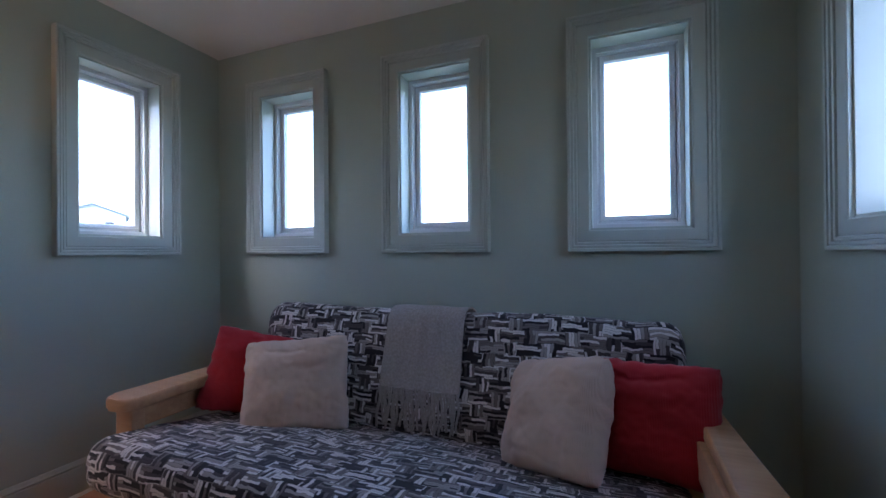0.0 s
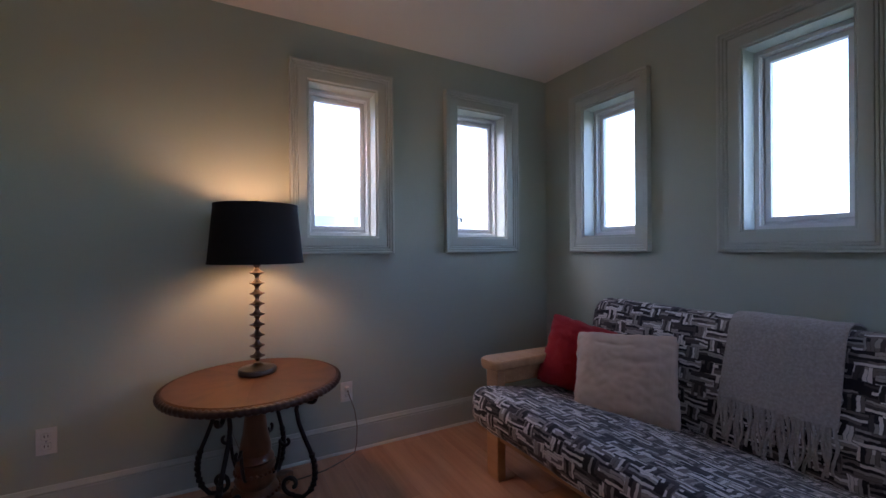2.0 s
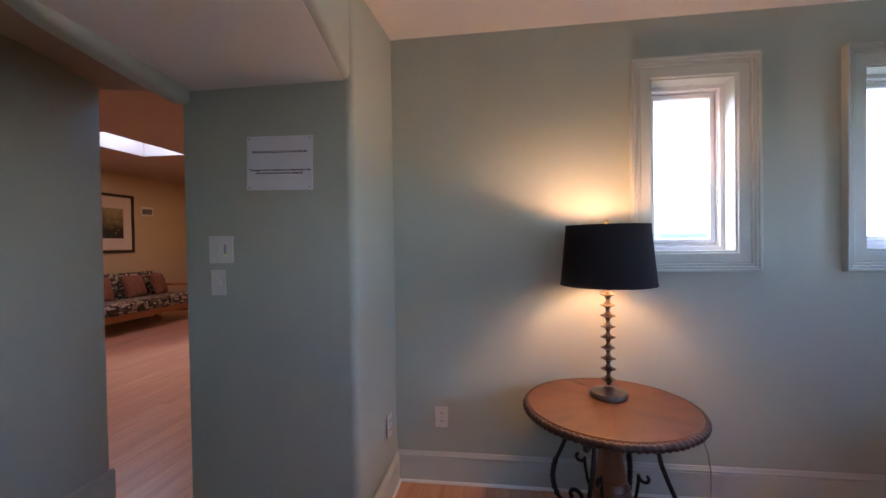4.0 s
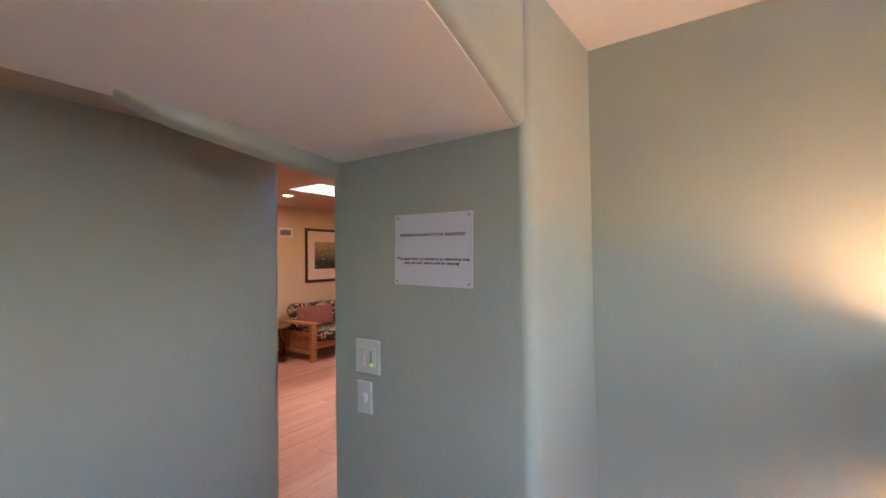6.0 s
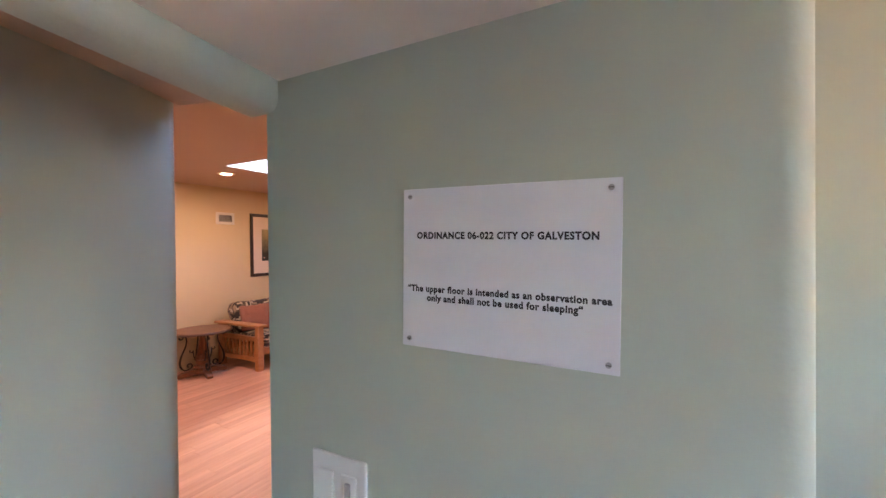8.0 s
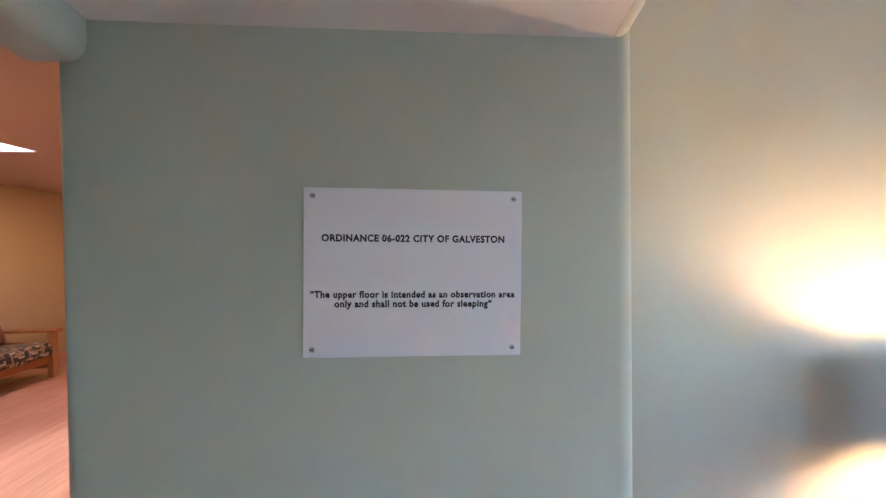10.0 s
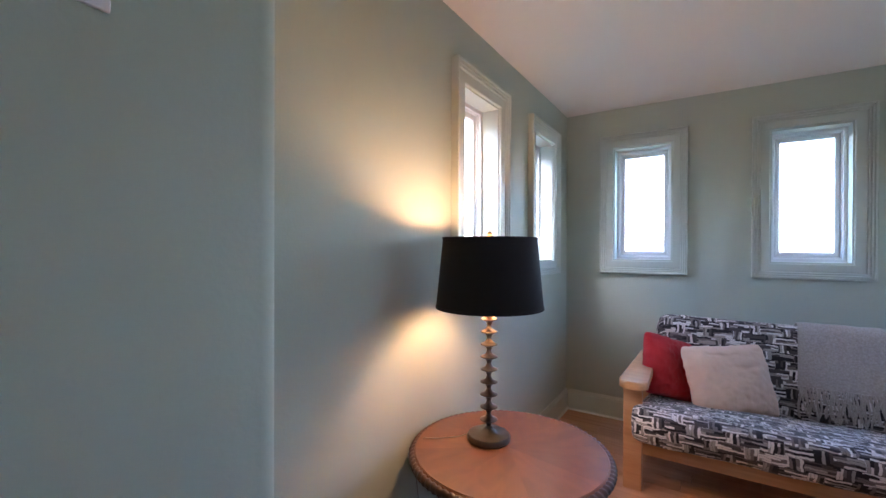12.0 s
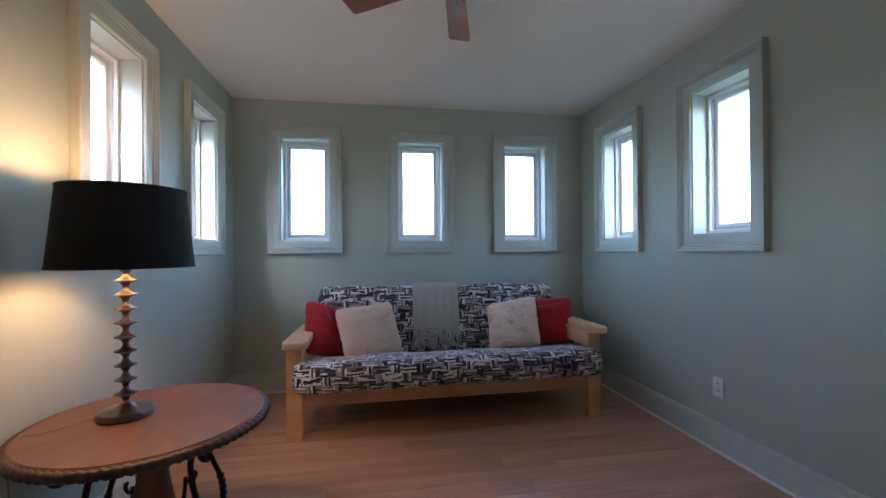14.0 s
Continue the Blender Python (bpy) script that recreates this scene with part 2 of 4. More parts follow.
def ribbed_cloth(name, colour, freq=260.0, axis=0, vary=0.16, scale=14.0):
    m = material(name, colour, 0.95, vary=vary, scale=scale)
    n, l = m.node_tree.nodes, m.node_tree.links
    b = n["Principled BSDF"]
    b.inputs["Sheen Weight"].default_value = 0.08
    b.inputs["Sheen Roughness"].default_value = 0.6
    tc = n.new("ShaderNodeTexCoord")
    wv = n.new("ShaderNodeTexWave")
    wv.bands_direction = "XYZ"[axis]
    wv.inputs["Scale"].default_value, wv.inputs["Distortion"].default_value, wv.inputs["Detail"].default_value = freq / 6.283, 1.5, 2.0
    l.new(tc.outputs["Object"], wv.inputs["Vector"])
    no = n.new("ShaderNodeTexNoise")
    no.inputs["Scale"].default_value, no.inputs["Detail"].default_value = 14.0, 4.0
    l.new(tc.outputs["Object"], no.inputs["Vector"])
    ad = n.new("ShaderNodeMath")
    ad.operation = "MULTIPLY_ADD"
    ad.inputs[1].default_value = 3.0
    l.new(no.outputs["Fac"], ad.inputs[0])
    l.new(wv.outputs["Fac"], ad.inputs[2])
    bp = n.new("ShaderNodeBump")
    bp.inputs["Strength"].default_value, bp.inputs["Distance"].default_value = 0.35, 0.002
    l.new(ad.outputs[0], bp.inputs["Height"])
    l.new(bp.outputs["Normal"], b.inputs["Normal"])
    return m


BOARDS = wood("laminate_boards", (0.47, 0.225, 0.130), (0.70, 0.385, 0.235), 0.30, (2.2, 38.0, 38.0), per_object=True, bump=0.05, spread=0.09)
SUB = material("subfloor_joint", (0.10, 0.05, 0.03), 0.8)
PINE = wood("pale_pine", (0.50, 0.245, 0.11), (0.70, 0.405, 0.21), 0.35, (4.0, 45.0, 45.0), per_object=True, coat=0.2)
OAK = wood("golden_oak", (0.33, 0.14, 0.05), (0.50, 0.25, 0.10), 0.4, (4.0, 45.0, 45.0), per_object=True)
TABLETOP = wood("tabletop_veneer", (0.098, 0.036, 0.012), (0.195, 0.075, 0.025), 0.40, (9.0, 20.0, 20.0), per_object=True, coat=0.15, spread=0.06)
PEDESTAL = wood("pedestal_wood", (0.095, 0.032, 0.012), (0.24, 0.088, 0.034), 0.35, (30.0, 30.0, 4.0), coat=0.2)
BLADE = wood("fan_blade_walnut", (0.14, 0.045, 0.022), (0.27, 0.10, 0.05), 0.4, (4.0, 50.0, 50.0))
ROPE = material("dark_carved_rope", (0.075, 0.035, 0.022), 0.42, vary=0.5, scale=60)
IRON = material("black_wrought_iron", (0.028, 0.026, 0.027), 0.45, metal=0.55, vary=0.4, scale=40, bump=0.4, bump_scale=70)
PEWTER = material("antique_pewter", (0.165, 0.135, 0.115), 0.30, metal=0.9, vary=0.35, scale=30, bump=0.15, bump_scale=120)
BRASS = material("brass_finial", (0.55, 0.42, 0.2), 0.3, metal=1.0)
SHADE = material("black_shade_cloth", (0.011, 0.010, 0.014), 0.95, vary=0.2, scale=300, bump=0.3, bump_scale=500)
LINING = material("pale_shade_lining", (0.75, 0.66, 0.48), 0.7, vary=0.03)
PRINT = woven_print("futon_print", [(0, (0.018, 0.015, 0.018)), (0.22, (0.075, 0.060, 0.060)), (0.40, (0.19, 0.155, 0.145)), (0.58, (0.38, 0.33, 0.30)), (0.76, (0.76, 0.70, 0.66))])
PRINT2 = woven_print("lounge_print", [(0, (0.03, 0.022, 0.015)), (0.4, (0.12, 0.09, 0.05)), (0.6, (0.3, 0.22, 0.13)), (0.8, (0.5, 0.42, 0.3))], (0.24, 0.10), 0.025)
RED = ribbed_cloth("red_fleece", (0.46, 0.016, 0.022), 300, 0)
CREAM = ribbed_cloth("cream_ribbed_fleece", (0.71, 0.50, 0.37), 420, 0)
BROWN = ribbed_cloth("brown_cushion_cloth", (0.28, 0.11, 0.06), 200, 0)
THROW = ribbed_cloth("grey_knit", (0.46, 0.40, 0.355), 520, 2, 0.5, 110.0)
PLATE = material("ivory_plastic", (0.72, 0.71, 0.68), 0.35, vary=0.02)
DARK = material("dark_slot", (0.03, 0.03, 0.03), 0.6)
STEEL = material("screw_steel", (0.4, 0.4, 0.42), 0.35, metal=0.9)
PAPER = material("white_sign_board", (0.74, 0.74, 0.79), 0.4, vary=0.02)
INK = material("black_ink", (0.02, 0.02, 0.03), 0.6)
CORD = material("clear_cord", (0.24, 0.20, 0.16), 0.4)
CAULK = material("white_caulk", (0.78, 0.80, 0.76), 0.5, vary=0.05)
MATBOARD = material("cream_mat_board", (0.72, 0.62, 0.50), 0.8, vary=0.03)
FRAMEWOOD = material("black_frame_wood", (0.025, 0.018, 0.014), 0.35, vary=0.3)
VENT = material("white_vent_metal", (0.7, 0.68, 0.62), 0.4, vary=0.03)
OUTSIDE = material("outside_ground", (0.16, 0.18, 0.12), 0.95, vary=0.4, scale=0.2)
SIDING = material("pale_siding", (0.62, 0.64, 0.66), 0.7, vary=0.08, scale=2)
ROOFING = material("grey_shingle_roof", (0.17, 0.20, 0.22), 0.9, vary=0.25, scale=8)
FANMETAL = material("fan_bronze", (0.10, 0.07, 0.05), 0.35, metal=0.8, vary=0.2)


def glow(name, colour, strength):
    m = bpy.data.materials.new(name)
    m.use_nodes = True
    b = m.node_tree.nodes["Principled BSDF"]
    b.inputs["Base Color"].default_value = (*colour, 1)
    b.inputs["Emission Color"].default_value = (*colour, 1)
    b.inputs["Emission Strength"].default_value = strength
    return m


BULB = glow("lamp_bulb", (1.0, 0.62, 0.28), 4.0)
CANLIGHT = glow("recessed_lamp", (1.0, 0.75, 0.45), 1.0)
GREENLED = glow("green_led", (0.3, 1.0, 0.1), 0.05)


def picture_material():
    m = material("flower_print", (0.10, 0.10, 0.05), 0.5, tint=(0.03, 0.035, 0.02), scale=5)
    n, l = m.node_tree.nodes, m.node_tree.links
    b = n["Principled BSDF"]
    tc = n.new("ShaderNodeTexCoord")
    sep = n.new("ShaderNodeSeparateXYZ")
    l.new(tc.outputs["Generated"], sep.inputs[0])
    grad = n.new("ShaderNodeValToRGB")
    grad.color_ramp.elements[0].position, grad.color_ramp.elements[0].color = 0.25, (0.015, 0.018, 0.012, 1)
    grad.color_ramp.elements[1].position, grad.color_ramp.elements[1].color = 0.95, (0.36, 0.31, 0.15, 1)
    no = n.new("ShaderNodeTexNoise")
    no.inputs["Scale"].default_value, no.inputs["Detail"].default_value = 7.0, 5.0
    l.new(tc.outputs["Generated"], no.inputs["Vector"])
    ad = n.new("ShaderNodeMath")
    ad.operation = "MULTIPLY_ADD"
    ad.inputs[1].default_value = 0.6
    l.new(no.outputs["Fac"], ad.inputs[0])
    sb = n.new("ShaderNodeMath")
    sb.operation = "SUBTRACT"
    sb.inputs[1].default_value = 0.3
    l.new(sep.outputs[2], sb.inputs[0])
    l.new(sb.outputs[0], ad.inputs[2])
    l.new(ad.outputs[0], grad.inputs[0])
    vo = n.new("ShaderNodeTexVoronoi")
    vo.inputs["Scale"].default_value = 8.0
    l.new(tc.outputs["Generated"], vo.inputs["Vector"])
    dot = n.new("ShaderNodeMath")
    dot.operation = "LESS_THAN"
    dot.inputs[1].default_value = 0.18
    l.new(vo.outputs["Distance"], dot.inputs[0])
    mid = n.new("ShaderNodeMath")
    mid.operation = "LESS_THAN"
    mid.inputs[1].default_value = 0.6
    l.new(sep.outputs[2], mid.inputs[0])
    both = n.new("ShaderNodeMath")
    both.operation = "MULTIPLY"
    l.new(dot.outputs[0], both.inputs[0])
    l.new(mid.outputs[0], both.inputs[1])
    mix = n.new("ShaderNodeMix")
    mix.data_type = "RGBA"
    l.new(both.outputs[0], mix.inputs[0])
    l.new(grad.outputs[0], mix.inputs[6])
    mix.inputs[7].default_value = (0.5, 0.32, 0.25, 1)
    l.new(mix.outputs[2], b.inputs["Base Color"])
    return m


FLOWERS = picture_material()


def glass_material():
    m = bpy.data.materials.new("window_glass")
    m.use_nodes = True
    n, l = m.node_tree.nodes, m.node_tree.links
    n.remove(n["Principled BSDF"])
    tr, gl, mx = n.new("ShaderNodeBsdfTransparent"), n.new("ShaderNodeBsdfGlossy"), n.new("ShaderNodeMixShader")
    tr.inputs["Color"].default_value = (0.93, 0.95, 0.95, 1)
    gl.inputs["Roughness"].default_value = 0.02
    mx.inputs[0].default_value = 0.05
    l.new(tr.outputs[0], mx.inputs[1])
    l.new(gl.outputs[0], mx.inputs[2])
    l.new(mx.outputs[0], n["Material Output"].inputs["Surface"])
    return m


GLASS = glass_material()

# ---- plan ----
XL, XR, YB, YF = -1.97, 1.093, 1.995, -1.09
SPRING, PEAK = 2.42, 3.06
XC, YC = (XL + XR) / 2, (YB + YF) / 2
SIGNX, SOFFIT, PASS_END = -1.435, 2.0, -1.918
PASS_R = XR
HALL_Y, HALL_X = -2.52, -1.625
OX, OY, OH = -8.3, -7.1, 2.6
T = 0.19
WZ0, WZ1 = 1.235, 2.115
WHALF = 0.205
LEFT_W, BACK_W, RIGHT_W = (0.448, 1.408), (-1.402, -0.436, 0.531), (1.408, 0.432)

# ---- room shell ----
solid("wall_west", slab((YF - 0.8, YB + T), (0, SPRING), [(c - WHALF, c + WHALF, WZ0, WZ1) for c in LEFT_W], 0, T, lambda u, v, d: (XL - d, u, v)), WALL, "sage green painted plaster wall with two small windows", "wall", "structure")
solid("wall_north", slab((XL, XR), (0, SPRING), [(c - WHALF, c + WHALF, WZ0, WZ1) for c in BACK_W], 0, T, lambda u, v, d: (u, YB + d, v)), WALL, "sage green painted plaster wall with three small windows", "wall", "structure")
solid("wall_east", slab((-3.0, YB + T), (0, SPRING), [(c - WHALF, c + WHALF, WZ0, WZ1) for c in RIGHT_W], 0, T, lambda u, v, d: (XR + d, u, v)), WALL, "sage green painted plaster wall with two small windows", "wall", "structure")
left_block = [(XL, YF), *corner(SIGNX - 0.035, YF - 0.030 - 0.035, 0.035, 85, 0), *corner(SIGNX - 0.02, PASS_END + 0.02, 0.02, 0, -90, 4), (XL, PASS_END)]
solid("wall_passage_west", prism(left_block, 0, SPRING), WALL, "thick sage green passage wall with rounded bullnose corner", "wall", "structure", smooth=40)
# soffit over the passage, lower front edge rounded
FRONT = YF - 0.040


def rise(x, y):
    """The soffit lifts towards the middle of its front edge, like a flat arch, and hardly at the hall end."""
    f = math.sin(min(1.0, max(0.0, (x - SIGNX) / 0.75)) * math.pi / 2)
    w = min(1.0, max(0.0, (y - PASS_END) / (FRONT - PASS_END)))
    return 0.045 * f + 0.145 * f * w ** 1.3


def loft(rows):
    """A closed bar through rows of equal outlines."""
    bm = bmesh.new()
    rings = [[bm.verts.new(p) for p in row] for row in rows]
    bm.faces.new(rings[0])
    bm.faces.new(rings[-1][::-1])
    for ra, rb in zip(rings, rings[1:]):
        for i in range(len(ra)):
            j = (i + 1) % len(ra)
            bm.faces.new((ra[i], ra[j], rb[j], rb[i]))
    return bm


SOFFIT_X = [SIGNX + (PASS_R - SIGNX) * (k / 30) ** 1.6 for k in range(31)]
SOFFIT_Y = [PASS_END + (FRONT - 0.030 - PASS_END) * k / 10 for k in range(11)]
rows = [[(x, y, SOFFIT + rise(x, y)) for y in SOFFIT_Y] + [(x, SOFFIT_Y[-1], SPRING), (x, PASS_END, SPRING)] for x in SOFFIT_X]
solid("ceiling_passage", loft(rows), CEIL, "low painted soffit over the passage", "ceiling", "structure", smooth=40)
rows = [[(x, y, z) for y, z in corner(FRONT - 0.029, SOFFIT + 0.03 + rise(x, FRONT), 0.029, -90, 0) + [(FRONT, SPRING), (FRONT - 0.029, SPRING)]] for x in SOFFIT_X]
solid("wall_header", loft(rows), WALL, "sage green header over the arched passage opening", "wall", "structure", smooth=40)
# tapered bead at the hall end of the soffit
BEAD = [(-1.872, 0.0), (-1.872, -0.030), (-1.875, -0.040), (-1.882, -0.047), (-1.894, -0.050), (-1.945, -0.050), (-1.945, 0.0)]
rows = [[(x, y, SOFFIT + 0.012 + 0.045 * f + z * k) for y, z in BEAD] for x, k, f in ((SIGNX + 0.002, 1.35, 0.0), (-1.3, 1.32, 0.25), (-1.2, 1.28, 0.45), (-1.1, 1.22, 0.65), (-1.0, 1.15, 0.85), (-0.92, 1.05, 0.95), (-0.85, 0.85, 1.0), (-0.79, 0.5, 1.0), (-0.72, 0.05, 0.95))]
solid("trim_header", loft(rows), WALL, "rounded plaster header bead tapering along the soffit", "trim", "structure", smooth=50)
# pyramid ceiling, its hips plastered round
def vault(x, y):
    a, b = min(x - XL, XR - x), min(y - YF, YB - y)
    k = 0.02 + 0.35 * min(a, b)
    h = max(0.0, k - abs(a - b)) / k
    return SPRING + (PEAK - SPRING) / 1.53 * (min(a, b) - h * h * k * 0.25)


bm = bmesh.new()
NV = 48
grid = [[bm.verts.new((XL + (XR - XL) * i / NV, YF + (YB - YF) * j / NV, 0.0)) for j in range(NV + 1)] for i in range(NV + 1)]
for row in grid:
    for q in row:
        q.co.z = vault(q.co.x, q.co.y)
for i in range(NV):
    for j in range(NV):
        bm.faces.new((grid[i][j], grid[i][j + 1], grid[i + 1][j + 1], grid[i + 1][j]))
lo = [grid[0][j] for j in range(NV)] + [grid[i][NV] for i in range(NV)] + [grid[NV][j] for j in range(NV, 0, -1)] + [grid[i][0] for i in range(NV, 0, -1)]
hi = [bm.verts.new((q.co.x + (T if q.co.x > XC else -T), q.co.y + (T if q.co.y > YC else -T), SPRING + 0.001)) for q in lo]
p1 = bm.verts.new((XC, YC, PEAK + 0.2))
for i in range(len(lo)):
    j = (i + 1) % len(lo)
    bm.faces.new((lo[i], lo[j], hi[j], hi[i]))
    bm.faces.new((hi[i], hi[j], p1))
solid("ceiling", bm, CEIL, "vaulted painted ceiling rising to a peak from four sides", "ceiling", "structure", smooth=40)

# ---- hall and the room beyond ----
solid("floor_base", box(OX - 0.2, XR + 0.2, OY - 0.2, YB + 0.2, -0.12, -0.012), SUB, "subfloor under the laminate boards", "floor", "structure")
floor = solid("floor", box(OX, XR, OY, YB, -0.012, -0.009), SUB, "warm orange-brown wood laminate floor of long boards", "floor", "structure")
solid("wall_hall", box(HALL_X, XR + T, HALL_Y - 0.15, HALL_Y, 0, 2.7, 0.035, 4), WALL, "sage green painted hall wall with rounded corner", "wall", "structure", smooth=40)
solid("wall_lounge_east", box(HALL_X, HALL_X + 0.15, OY, HALL_Y - 0.15, 0, 2.7), TAN, "tan painted lounge wall", "wall", "structure")
solid("wall_lounge_south", box(OX, HALL_X + 0.15, OY - 0.15, OY, 0, 2.7), TAN, "tan painted lounge wall", "wall", "structure")
solid("wall_lounge_west", box(OX - 0.15, OX, OY - 0.15, PASS_END + 0.15, 0, 2.7), TAN, "tan painted lounge wall", "wall", "structure")
solid("wall_lounge_north", box(OX, XL - T, PASS_END, PASS_END + 0.15, 0, 2.7), TAN, "tan painted lounge wall", "wall", "structure")
bm = bmesh.new()
rings = []
for k in range(13):
    x = HALL_X + (XR - HALL_X) * (k / 12) ** 1.4
    z = 2.12 + 0.07 * math.sin(min(1.0, (x - HALL_X) / 0.5) * math.pi / 2)
    rings.append([bm.verts.new((x, y, zz)) for y, zz in ((HALL_Y, z), (PASS_END - 0.001, 2.06), (PASS_END - 0.001, 2.86), (HALL_Y, 2.86))])
bm.faces.new(rings[0])
bm.faces.new(rings[-1][::-1])
for ra, rb in zip(rings, rings[1:]):
    for i in range(4):
        j = (i + 1) % 4
        bm.faces.new((ra[i], ra[j], rb[j], rb[i]))
solid("ceiling_hall", bm, LCEIL, "sloped tan painted hall ceiling", "ceiling", "structure", smooth=30)
solid("ceiling_lounge", slab((OX, HALL_X - 0.001), (OY, PASS_END), [(-5.0, -3.80, -5.5, -4.85)], OH, OH + 0.25, lambda u, v, d: (u, v, d)), LCEIL, "flat tan painted lounge ceiling", "ceiling", "structure")

# ---- windows ----
def ring_sweep(x0, x1, z0, z1, prof, closed=False):
    """Sweep a profile of (outward offset, y) round a rectangle, with mitred corners."""
    bm = bmesh.new()
    rings = []
    for o, y in prof:
        rings.append([bm.verts.new(p) for p in ((x0 - o, y, z0 - o), (x1 + o, y, z0 - o), (x1 + o, y, z1 + o), (x0 - o, y, z1 + o))])
    if closed:
        rings.append(rings[0])
    for a, b in zip(rings, rings[1:]):
        for i in range(4):
            j = (i + 1) % 4
            bm.faces.new((a[i], a[j], b[j], b[i]))
    return bm


def window(idx, m):
    """Cased window; local x along the wall, y into the wall, z up from the floor."""
    w = thing("window_%d" % idx, "small white vinyl window in a sage moulded casing", "window", m, kind="structure")
    casing = [(0, 0.0), (0, -0.016), (0.005, -0.020), (0.050, -0.022), (0.053, -0.018), (0.056, -0.027), (0.064, -0.029), (0.067, -0.024), (0.070, -0.033), (0.078, -0.035), (0.081, -0.030), (0.084, -0.038), (0.093, -0.040), (0.096, -0.036), (0.096, 0.0)]
    part("casing", ring_sweep(-WHALF + 0.003, WHALF - 0.003, WZ0 + 0.003, WZ1 - 0.003, casing, True), TRIM, w, "sage painted moulded window casing", smooth=25)
    part("jamb_lining", ring_sweep(-WHALF + 0.012, WHALF - 0.012, WZ0 + 0.012, WZ1 - 0.012, [(0, -0.004), (0.0115, -0.004), (0.0115, 0.13), (0, 0.13)], True), TRIM, w)
    part("window_frame", ring_sweep(-0.155, 0.155, WZ0 + 0.05, WZ1 - 0.05, [(0.0375, 0.095), (0.037, 0.16), (0.0, 0.16), (0.0, 0.132), (0.012, 0.128), (0.012, 0.112), (0.018, 0.108), (0.018, 0.095)], True), VINYL, w, "white vinyl window frame", smooth=25)
    part("sash", ring_sweep(-0.135, 0.135, WZ0 + 0.075, WZ1 - 0.07, [(0.0, 0.135), (0.003, 0.124), (0.022, 0.120), (0.026, 0.125), (0.026, 0.150), (0.0, 0.150)], True), VINYL, w, smooth=25)
    part("pane", box(-0.137, 0.137, 0.139, 0.143, WZ0 + 0.073, WZ1 - 0.068), GLASS, w).visible_shadow = False
    return w


walls_w = [(pose(XL, c, 0, 0, 0, 90)) for c in LEFT_W] + [pose(c, YB, 0) for c in BACK_W] + [pose(XR, c, 0, 0, 0, -90) for c in RIGHT_W]
for i, m in enumerate(walls_w):
    window(i + 1, m)

# ---- baseboards ----
BASE = [(0.0, 0.0), (-0.016, 0.0), (-0.016, 0.132), (-0.0125, 0.136), (-0.0165, 0.139), (-0.018, 0.146), (-0.014, 0.151), (-0.0125, 0.154), (-0.008, 0.165), (0.0, 0.165)]


def run(profile, length):
    bm = bmesh.new()
    a = [bm.verts.new((0, y, z)) for y, z in profile]
    b = [bm.verts.new((length, y, z)) for y, z in profile]
    bm.faces.new(a)
    bm.faces.new(b[::-1])
    for i in range(len(a)):
        j = (i + 1) % len(a)
        bm.faces.new((a[i], a[j], b[j], b[i]))
    return bm


def baseboard(x, y, rz, length):
    ob = solid("baseboard", run(BASE, length), TRIM, "tall sage painted baseboard with moulded cap", "baseboard", "structure", m=pose(x, y, 0, 0, 0, rz))
    shoe = [(-0.0162, 0.0), (-0.027, 0.0), (-0.026, 0.006), (-0.021, 0.012), (-0.0162, 0.013)]
    part("shoe_moulding", run(shoe, length), CAULK, ob, "thin pale shoe moulding")


baseboard(XL, YF, 90, YB - YF)
baseboard(XL + 0.023, YB, 0, XR - XL - 0.046)
baseboard(XR, YB, -90, YB - HALL_Y)
baseboard(SIGNX - 0.08, YF, 180, SIGNX - 0.08 - XL - 0.023)
baseboard(SIGNX, PASS_END + 0.03, 90, YF - PASS_END - 0.11)
baseboard(XR, HALL_Y, 180, XR - HALL_X)

# ---- plates on the walls ----
def outlet(m, cord=False):
    o = thing("outlet", "ivory duplex wall outlet plate above the baseboard" + (" with a plug" if cord else ""), "outlet", m)
    part("plate", box(-0.035, 0.035, -0.006, 0.0, -0.057, 0.057, 0.003, 2), PLATE, o)
    for s in (-1, 1):
        face = part("socket", box(-0.017, 0.017, -0.008, -0.0055, s * 0.021 - 0.0145, s * 0.021 + 0.0145, 0.004, 2), PLATE, o)
        for k in (-1, 1):
            part("slot", box(k * 0.006 - 0.0013, k * 0.006 + 0.0013, -0.0088, -0.0076, s * 0.021 - 0.004, s * 0.021 + 0.006), DARK, face)
    part("screw", box(-0.003, 0.003, -0.0075, -0.006, -0.003, 0.003), STEEL, o)
    if cord:
        part("plug", box(-0.012, 0.012, -0.03, -0.0085, 0.008, 0.034, 0.004), PLATE, o)
    return o


outlet(pose(XL, -0.84, 0.358, 0, 0, 90))
outlet(pose(XL, 0.455, 0.345, 0, 0, 90), True)
outlet(pose(XR, 0.454, 0.366, 0, 0, -90))
outlet(pose(-1.805, YF, 0.372, 0, 0, 180))
cord_pts = [(XL + 0.028, 0.455, 0.360), (XL + 0.05, 0.46, 0.33), (XL + 0.045, 0.49, 0.25), (XL + 0.04, 0.505, 0.15), (XL + 0.05, 0.50, 0.06), (XL + 0.07, 0.48, 0.012), (XL + 0.10, 0.42, 0.006), (XL + 0.16, 0.30, 0.006), (XL + 0.18, 0.16, 0.006), (XL + 0.16, 0.06, 0.006), (XL + 0.12, 0.0, 0.01)]
solid("lamp_cord", tube(cord_pts, 0.0032, 6), CORD, "thin pale lamp cord running from outlet along the floor", "cord", smooth=60)

